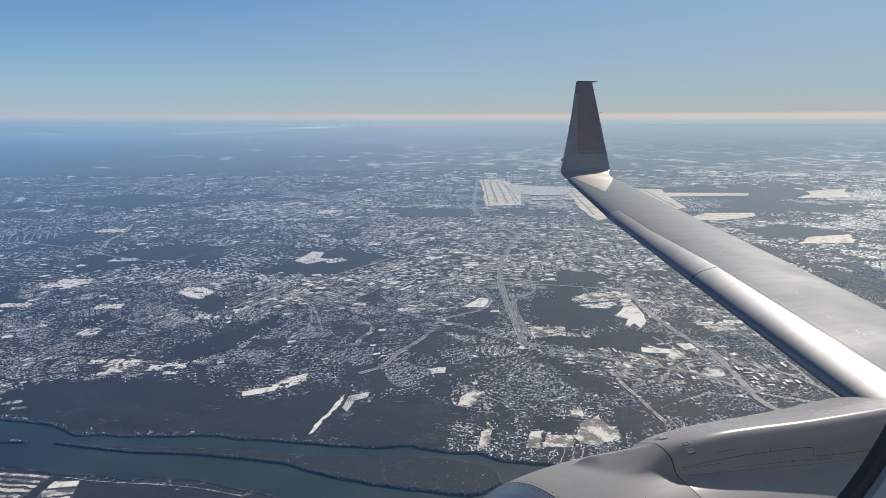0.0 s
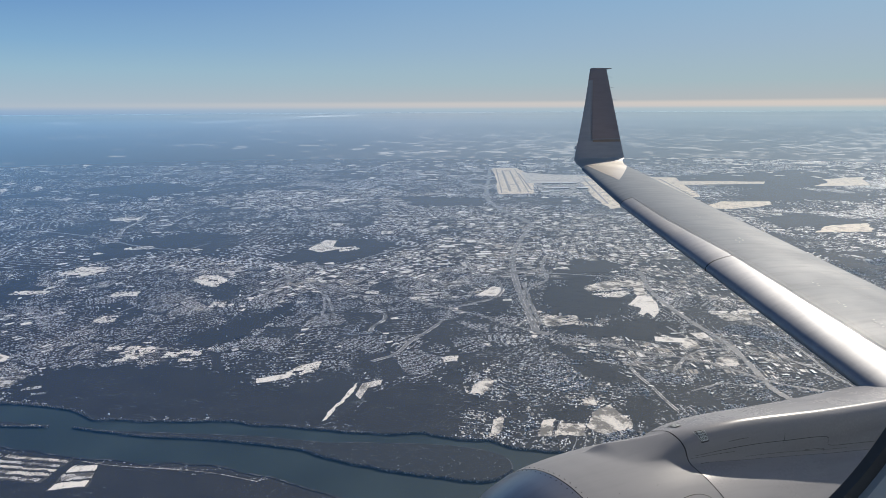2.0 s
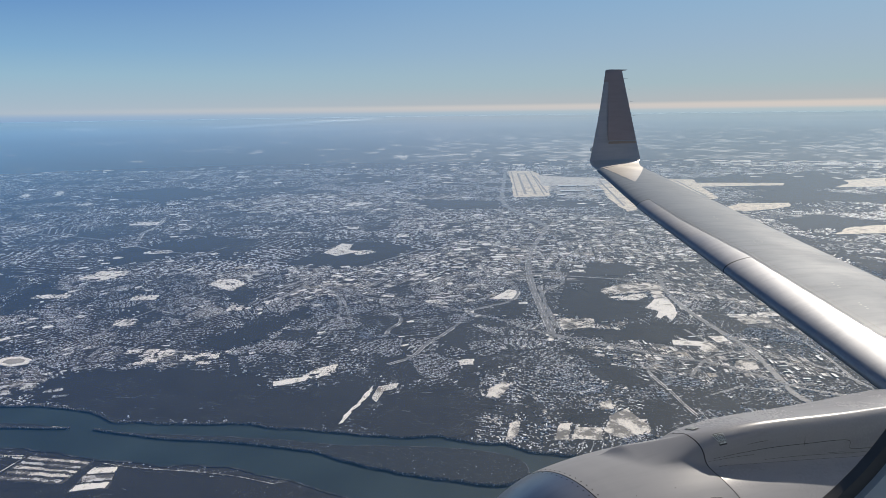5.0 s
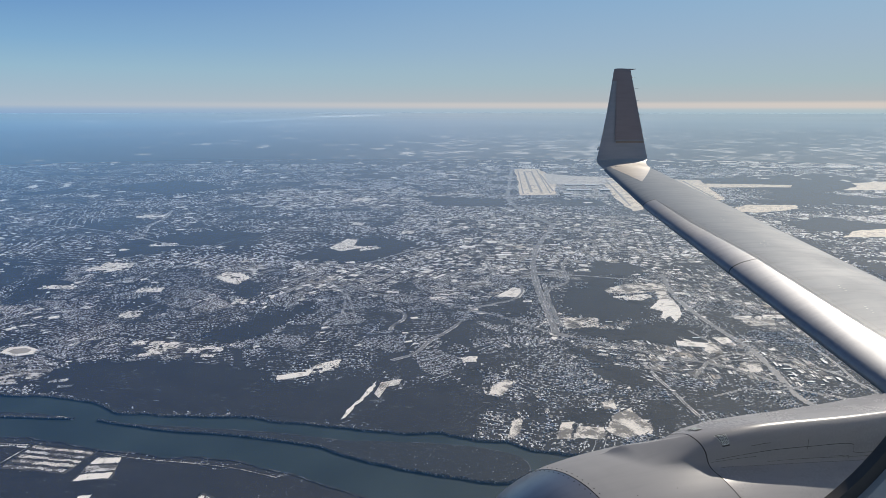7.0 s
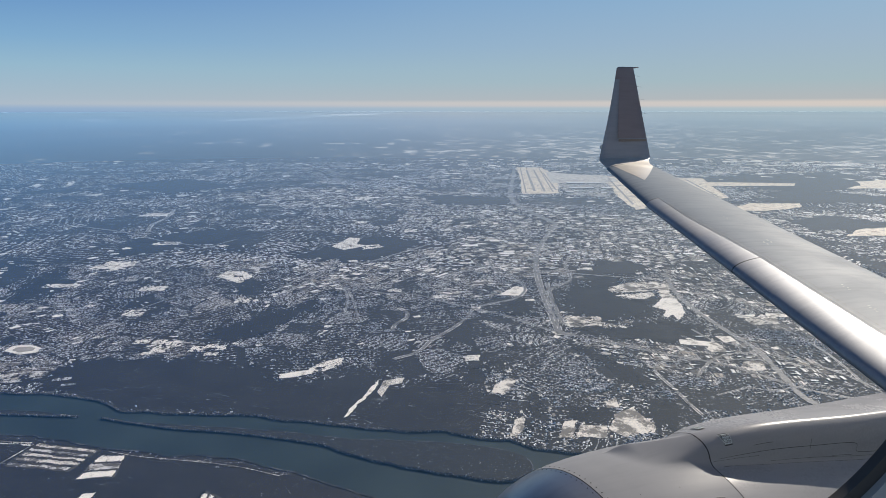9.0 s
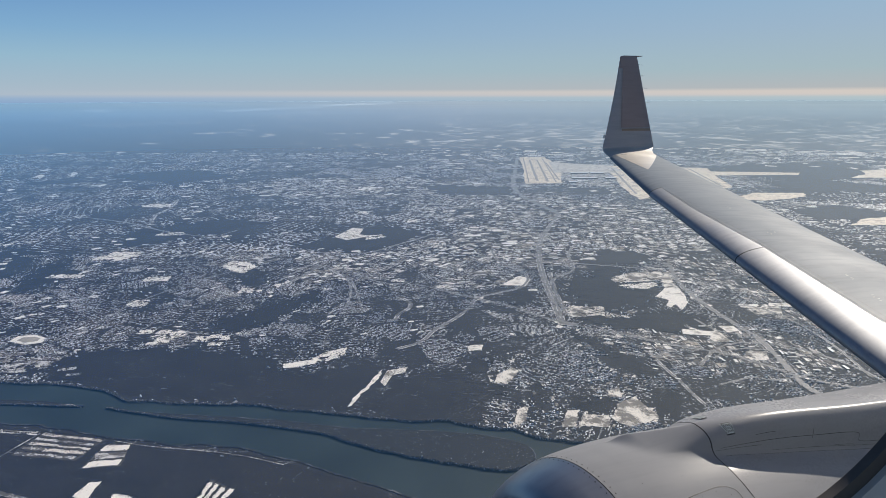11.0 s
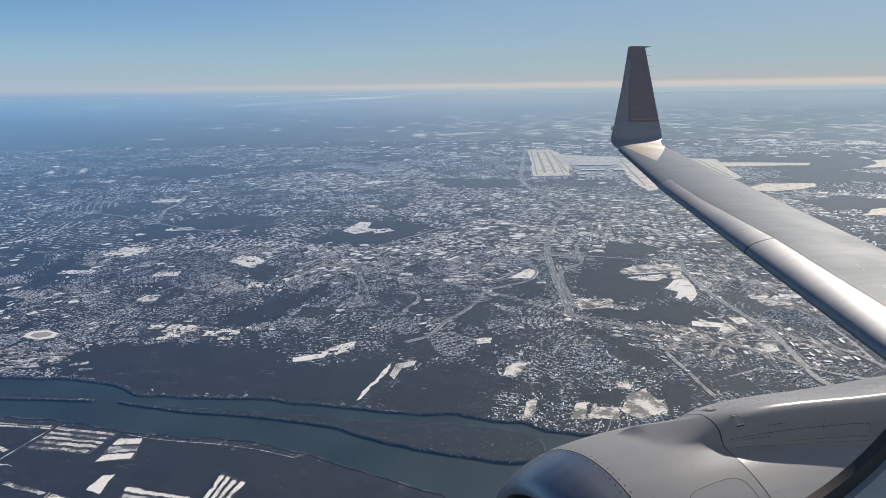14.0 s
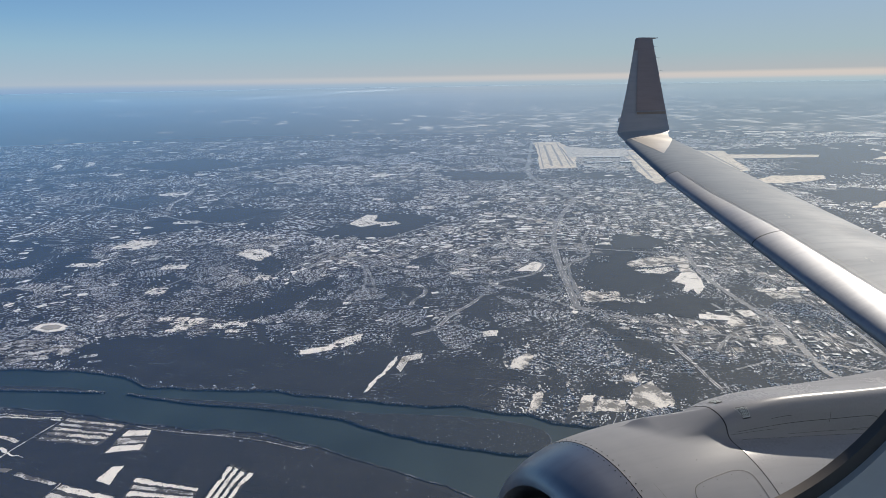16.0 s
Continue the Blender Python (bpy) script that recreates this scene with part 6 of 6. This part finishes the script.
# ---- engine nacelle with the fairing of its pylon
AXIS_Y, AXIS_Z, TOE, DROOP = 2.70, -2.93, 7.2, -4.4      # the engine's axis at x = 0, and its turn outboard and up
AFT = Vector((math.cos(radians(TOE)) * math.cos(radians(DROOP)), math.sin(radians(TOE)) * math.cos(radians(DROOP)), math.sin(radians(DROOP))))
OUT = Vector((-math.sin(radians(TOE)), math.cos(radians(TOE)), 0))
TOP = AFT.cross(OUT)
PROFILE = [(1.56, 0.66), (1.58, 0.715), (1.62, 0.755), (1.68, 0.795), (1.78, 0.838), (1.90, 0.874), (2.05, 0.898), (2.3, 0.918), (2.62, 0.922), (2.80, 0.913), (3.0, 0.905), (3.6, 0.895), (4.4, 0.88), (5.2, 0.86), (7.0, 0.82)]


def on_axis(x, r, turn):
    """A point r off the engine's axis; turn: degrees from straight up, positive outboard."""
    return tuple(Vector((0, AXIS_Y, AXIS_Z)) + AFT * x + (OUT * math.sin(radians(turn)) + TOP * math.cos(radians(turn))) * r)


def table(x, stops):
    """Straight lines between the stops."""
    for (a, p), (b, q) in zip(stops, stops[1:]):
        if x <= b:
            return p + (q - p) * max(0.0, (x - a) / (b - a))
    return stops[-1][1]


def nacelle_radius(x):
    reach = max(0.0, min(0.16, (x - 1.90) * 0.8))
    return sum(table(x + reach * d, PROFILE) for d in (-1.0, -0.6, -0.3, 0.0, 0.3, 0.6, 1.0)) / 7


# the pylon's fairing along the engine: inboard flank, height of its shoulder and of its crown
FLANK = [(2.20, 0.00), (2.35, 0.03), (2.50, 0.075), (2.67, 0.10), (2.78, 0.118), (3.2, 0.19), (3.6, 0.25), (4.0, 0.31), (5.0, 0.42), (7.0, 0.50)]
SHOULDER = [(2.20, 0.90), (2.33, 0.91), (2.50, 0.957), (2.66, 1.002), (2.78, 1.036), (2.90, 1.075), (3.05, 1.108), (3.25, 1.130), (3.5, 1.138), (4.2, 1.137), (5.3, 1.13), (5.9, 1.08), (6.6, 0.85), (7.0, 0.80)]
OUTER = [(2.20, 0.02), (2.35, 0.08), (2.52, 0.26), (2.70, 0.34), (2.90, 0.42), (7.0, 0.44)]
CROWN = [(2.20, 0.905), (2.33, 0.912), (2.50, 0.957), (2.66, 1.002), (2.78, 1.036), (2.90, 1.068), (3.05, 1.092), (3.25, 1.098), (3.5, 1.085), (3.8, 1.064), (4.15, 1.044), (4.5, 1.030), (5.3, 1.02), (5.9, 0.97), (6.6, 0.83), (7.0, 0.79)]


def bend(p, corner, q, count):
    """A curve from p to q that rounds the corner."""
    return [((1 - s) ** 2 * p[0] + 2 * s * (1 - s) * corner[0] + s * s * q[0], (1 - s) ** 2 * p[1] + 2 * s * (1 - s) * corner[1] + s * s * q[1]) for s in (i / (count - 1) for i in range(count))]


def soften(x, stops):
    """The mean of a table over a short stretch, so that nothing has a kink."""
    return sum(table(x + d, stops) for d in (-0.10, -0.06, -0.03, 0.0, 0.03, 0.06, 0.10)) / 7


def hump(x):
    """The fairing's outline across the engine, (out, up) from the foot of its inboard flank to its outboard foot."""
    r = nacelle_radius(x)
    w, top, crown = soften(x, FLANK), soften(x, SHOULDER), soften(x, CROWN)
    early = max(0.0, min(1.0, (2.95 - x) / 0.6))
    foot, round_off = 0.015 + 0.20 * early ** 1.5, 0.048 + 0.05 * early
    wide = soften(x, OUTER)
    low = lambda o: math.sqrt(max(0.0, r * r - o * o))
    tall = max(0.0, top - low(w))
    waist = low(w) + tall * (0.45 - 0.25 * early)
    lean = 0.02 + 0.10 * early
    slope = (crown - top) / (0.1 + w)
    pts = bend((-w - foot, low(w + foot)), (-w, low(w)), (-w + lean * 0.4, waist), 10)
    pts += bend((-w + lean * 0.4, waist), (-w + lean, top - 0.004), (-w + lean + 2 * round_off, top + slope * (lean + 2 * round_off)), 12)[1:]
    start = pts[-1]
    pts += bend(start, (max(0.28 * wide, start[0] + 0.01), crown), (max(0.6 * wide, start[0] + 0.02), (crown + low(0.6 * wide)) / 2), 12)[1:]
    pts += bend(pts[-1], (max(0.78 * wide, pts[-1][0] + 0.01), low(0.78 * wide)), (max(wide, pts[-1][0] + 0.02), low(max(wide, pts[-1][0] + 0.02))), 8)[1:]
    share = max(0.0, min(1.0, (x - 2.28) / 0.14))
    share = share * share * (3 - 2 * share)
    return [(o, low(o) + max(0.0, t - low(o)) * share) for o, t in pts]


def engine_point(x, out, up):
    return Vector((0, AXIS_Y, AXIS_Z)) + AFT * x + OUT * out + TOP * up


def nacelle_point(x, turn, proud=0.0):
    """A point on the round cowl."""
    return on_axis(x, nacelle_radius(x) + proud, turn)


def flank_point(x, s, proud=0.004):
    """A point on the pylon's fairing: s from 0 at its inboard foot to 1 at its outboard foot."""
    pts = hump(x)
    f = s * (len(pts) - 1)
    i = max(0, min(int(f), len(pts) - 2))
    (o, t), (p, u) = pts[i], pts[i + 1]
    d = Vector((p - o, u - t)).normalized()
    return tuple(engine_point(x, o + (p - o) * (f - i) - d.y * proud, t + (u - t) * (f - i) + d.x * proud))


def ring_at(x, proud=0.0):
    """The cowl's outline with the fairing on it."""
    pts = hump(x)
    a, b = math.degrees(math.atan2(pts[0][0], pts[0][1])), math.degrees(math.atan2(pts[-1][0], pts[-1][1]))
    ring = [on_axis(x, nacelle_radius(x) + proud, -180 + (a + 180) * i / 60) for i in range(60)]
    ring += [flank_point(x, i / (len(pts) - 1), proud) for i in range(len(pts))]
    return ring + [on_axis(x, nacelle_radius(x) + proud, b + (180 - b) * i / 60) for i in range(1, 60)]


def cowl(name, x0, x1, steps, mat, proud=0.0):
    return loft(name, [ring_at(x0 + (x1 - x0) * i / steps, proud) for i in range(steps + 1)], mat, caps=False)


engine = part("engine_nacelle", cowl("engine_nacelle", 1.903, 2.776, 44, COWL_PAINT), airliner, "pale grey fan cowl")
part("reverser_cowl", cowl("reverser_cowl", 2.784, 7.0, 70, FAIRING_PAINT), engine, "grey rear cowl under the pylon fairing")
turns = [-180 + 3 * k for k in range(120)]
fine = [-180 + k for k in range(360)]
inner = [(1.56, 0.66), (1.59, 0.635), (1.66, 0.622), (1.80, 0.625), (2.00, 0.635)]
outer = [(1.56, 0.66), (1.567, 0.69), (1.58, 0.715), (1.598, 0.738), (1.62, 0.758), (1.65, 0.778), (1.69, 0.800), (1.74, 0.824), (1.80, 0.844), (1.897, 0.873)]
rings = [[on_axis(x, r, t) for t in turns] for x, r in inner[::-1] + outer[1:]]
part("inlet_lip", loft("inlet_lip", rings, LIP_METAL, caps=False), engine, "polished metal inlet lip")
rings = [[on_axis(x, r, t) for t in turns] for x, r in ((2.002, 0.634), (2.3, 0.64), (2.6, 0.65), (2.62, 0.02))]
part("inlet_duct", loft("inlet_duct", rings, DUCT, caps=False), engine, "dark inlet duct")
rings = [[nacelle_point(x, t, -0.008) for t in fine] for x in (1.88, 1.92)]
part("lip_joint", loft("lip_joint", rings, SEAM, caps=False), engine)
rings = [ring_at(x, -0.008) for x in (2.765, 2.795)]
part("cowl_joint", loft("cowl_joint", rings, SEAM, caps=False), engine)


def rivet_mesh(r):
    bm = bmesh.new()
    bmesh.ops.create_cone(bm, cap_ends=True, segments=6, radius1=r, radius2=r * 0.6, depth=r * 0.8)
    me = bpy.data.meshes.new("rivet")
    bm.to_mesh(me)
    bm.free()
    me.materials.append(SEAM)
    return me


RIVET, STUD = rivet_mesh(0.0045), rivet_mesh(0.003)
for k in range(46):
    for row, x in ((0, 1.880), (1, 1.925)):
        t = -92 + 3.4 * k + 1.7 * row
        ob = part("rivet", RIVET, engine)
        p = Vector(nacelle_point(x, t, 0.001))
        ob.matrix_local = Matrix.Translation(p) @ (OUT * math.sin(radians(t)) + TOP * math.cos(radians(t))).to_track_quat("Z", "Y").to_matrix().to_4x4()


def cowl_strip(name, path, width, mat, proud=0.004, at=None):
    """A thin line through (x, turn) points on the cowl, or (x, share) points on the fairing."""
    verts, faces = [], []
    line = spline(path, 6)
    at = at or nacelle_point
    scale = 57.3 if at is nacelle_point else 1.6
    for i, q in enumerate(line):
        way = (line[min(i + 1, len(line) - 1)] - line[max(i - 1, 0)])
        way = Vector((way.x, way.y / scale)).normalized()
        for s in (-1, 1):
            verts.append(at(q.x - way.y * width * s / 2, q.y + way.x * width * s * scale / 2, proud))
        if i:
            k = 2 * i
            faces.append((k - 2, k - 1, k + 1, k))
    return mesh_of(name, verts, faces, mat)


def bent_sheet(name, x0, x1, s0, s1, mat, proud, lean=0.0):
    """A thin sheet that lies on the fairing, from s0 to s1 across it."""
    verts, faces = [], []
    for i in range(9):
        s = s0 + (s1 - s0) * i / 8
        shift = lean * i / 8
        verts += [flank_point(x0 + shift, s, proud), flank_point(x1 + shift, s, proud)]
        if i:
            k = 2 * i
            faces.append((k - 2, k - 1, k + 1, k))
    return mesh_of(name, verts, faces, mat)


def grille(x, s, w, d):
    """A meshed vent on the fairing: dark field with bright crossing bars."""
    g = part("vent_grille", bent_sheet("vent_grille", x, x + w, s, s + d, SEAM, 0.003), engine, "small meshed vent")
    for i in range(5):
        c = x + w * (i + 0.3) / 5
        for lean in (0.014, -0.014):
            part("bar", bent_sheet("bar", c, c + w * 0.05, s + 0.08 * d, s + 0.92 * d, LENS, 0.005, lean), g)
    for i in range(4):
        c = s + d * (i + 0.45) / 4
        part("bar", bent_sheet("bar", x + 0.004, x + w - 0.004, c, c + d * 0.05, LENS, 0.006), g)


grille(2.895, 0.315, 0.050, 0.155)
grille(2.85, 0.60, 0.045, 0.10)
# panel joints on the fairing's flank, the foot of the flank and the outline of an access door
for path, wide in (([(2.80, 0.16), (3.0, 0.17), (3.15, 0.175)], 0.0018), ([(2.84, 0.19), (3.22, 0.215), (3.6, 0.22), (3.98, 0.22), (4.02, 0.15), (4.3, 0.14), (4.9, 0.14)], 0.0022), ([(3.24, 0.10), (3.6, 0.11), (4.2, 0.10)], 0.002), ([(3.58, 0.20), (3.585, 0.27)], 0.003),
                   ([(3.10, 0.27), (3.20, 0.275), (3.26, 0.275)], 0.002), ([(3.78, 0.12), (3.95, 0.12), (3.96, 0.08)], 0.002)):
    part("panel_joint", cowl_strip("panel_joint", path, wide, SEAM, 0.003, flank_point), engine)
part("panel_joint", cowl_strip("panel_joint", [(2.86, 0.02), (3.2, 0.02), (3.7, 0.02), (4.6, 0.02)], 0.010, SEAM, 0.003, flank_point), engine)
part("access_panel", cowl_strip("access_panel", [(2.20, -40), (2.205, -29), (2.24, -24.5), (2.31, -23.0), (2.44, -22.3), (2.58, -22.0), (2.66, -23.5), (2.69, -27), (2.685, -40)], 0.005, SEAM, 0.0015), engine, "outline of an access door")
part("skin_mark", cowl_strip("skin_mark", [(2.02, -18), (2.03, -24), (2.035, -31)], 0.003, JOINT, 0.0012), engine, "pale scratched joint behind the lip")


# ---------------------------------------------------------------- the cabin window
def rounded(x0, x1, z0, z1, r, n=14):
    pts = []
    for cx, cz, a0 in ((x1 - r, z1 - r, 0), (x0 + r, z1 - r, 90), (x0 + r, z0 + r, 180), (x1 - r, z0 + r, 270)):
        for i in range(n):
            a = radians(a0 + 90 * i / (n - 1))
            pts.append((cx + r * math.cos(a), cz + r * math.sin(a)))
    return pts


def ring_panel(name, inner, outer, y, depth, mat):
    """A flat ring with thickness, between two outlines of equal count, facing inboard."""
    n = len(inner)
    verts = [(x, y, z) for x, z in inner] + [(x, y, z) for x, z in outer] + [(x, y + depth, z) for x, z in inner] + [(x, y + depth, z) for x, z in outer]
    faces = []
    for i in range(n):
        j = (i + 1) % n
        faces += [(i, j, n + j, n + i), (2 * n + i, 3 * n + i, 3 * n + j, 2 * n + j), (i, 2 * n + i, 2 * n + j, j), (n + i, n + j, 3 * n + j, 3 * n + i)]
    return mesh_of(name, verts, faces, mat)


PANE_Y = 0.25
hole = rounded(-0.30, 0.435, -0.254, 0.25, 0.172, 160)
seal = rounded(-0.310, 0.445, -0.264, 0.260, 0.180, 160)
edge = rounded(-0.75, 0.90, -0.70, 0.62, 0.2, 160)
window = part("cabin_window", ring_panel("cabin_window", hole, seal, PANE_Y, 0.006, RUBBER), airliner, "dark rubber seal of the cabin window")
part("window_surround", ring_panel("window_surround", seal, edge, PANE_Y - 0.004, 0.008, TRIM), window, "grey plastic cabin wall round the window")

def hull(x0, x1, step):
    """The side of the fuselage, left open round the window's surround."""
    xs = [x0 + step * i for i in range(int((x1 - x0) / step) + 1)]
    zs = [-2.0 + 0.1 * i for i in range(37)]
    skin = lambda z: PANE_Y + 0.006 - 1.88 + math.sqrt(max(0.0, 1.88 ** 2 - (z + 0.04) ** 2 * 0.8))
    verts = [(x, skin(z) + d, z) for d in (0.0, 0.03) for x in xs for z in zs]
    n, k = len(xs), len(zs)
    faces = []
    for i in range(n - 1):
        for j in range(k - 1):
            if -0.65 <= xs[i] and xs[i + 1] <= 0.80 and -0.65 <= zs[j] and zs[j + 1] <= 0.55:
                continue
            a = i * k + j
            faces += [(a, a + 1, a + k + 1, a + k), (n * k + a, n * k + a + k, n * k + a + k + 1, n * k + a + 1)]
    return mesh_of("fuselage_side", verts, faces, HULL, None, True)


part("fuselage_side", hull(-5.0, 9.0, 0.1), airliner, "white painted side of the fuselage")

# ---- more joints, fasteners and a fuel-stained streak on the pylon's flank
for x, t in ((2.90, -34), (3.05, -36), (2.86, -31), (2.80, -16), (2.42, -23.6), (2.54, -23.2), (2.30, -24.6), (2.235, -29), (2.63, -26), (2.64, -33), (2.12, -12), (2.40, -14)):
    ob = part("fastener", STUD, engine)
    ob.matrix_local = Matrix.Translation(nacelle_point(x, t, 0.0)) @ (OUT * math.sin(radians(t)) + TOP * math.cos(radians(t))).to_track_quat("Z", "Y").to_matrix().to_4x4()
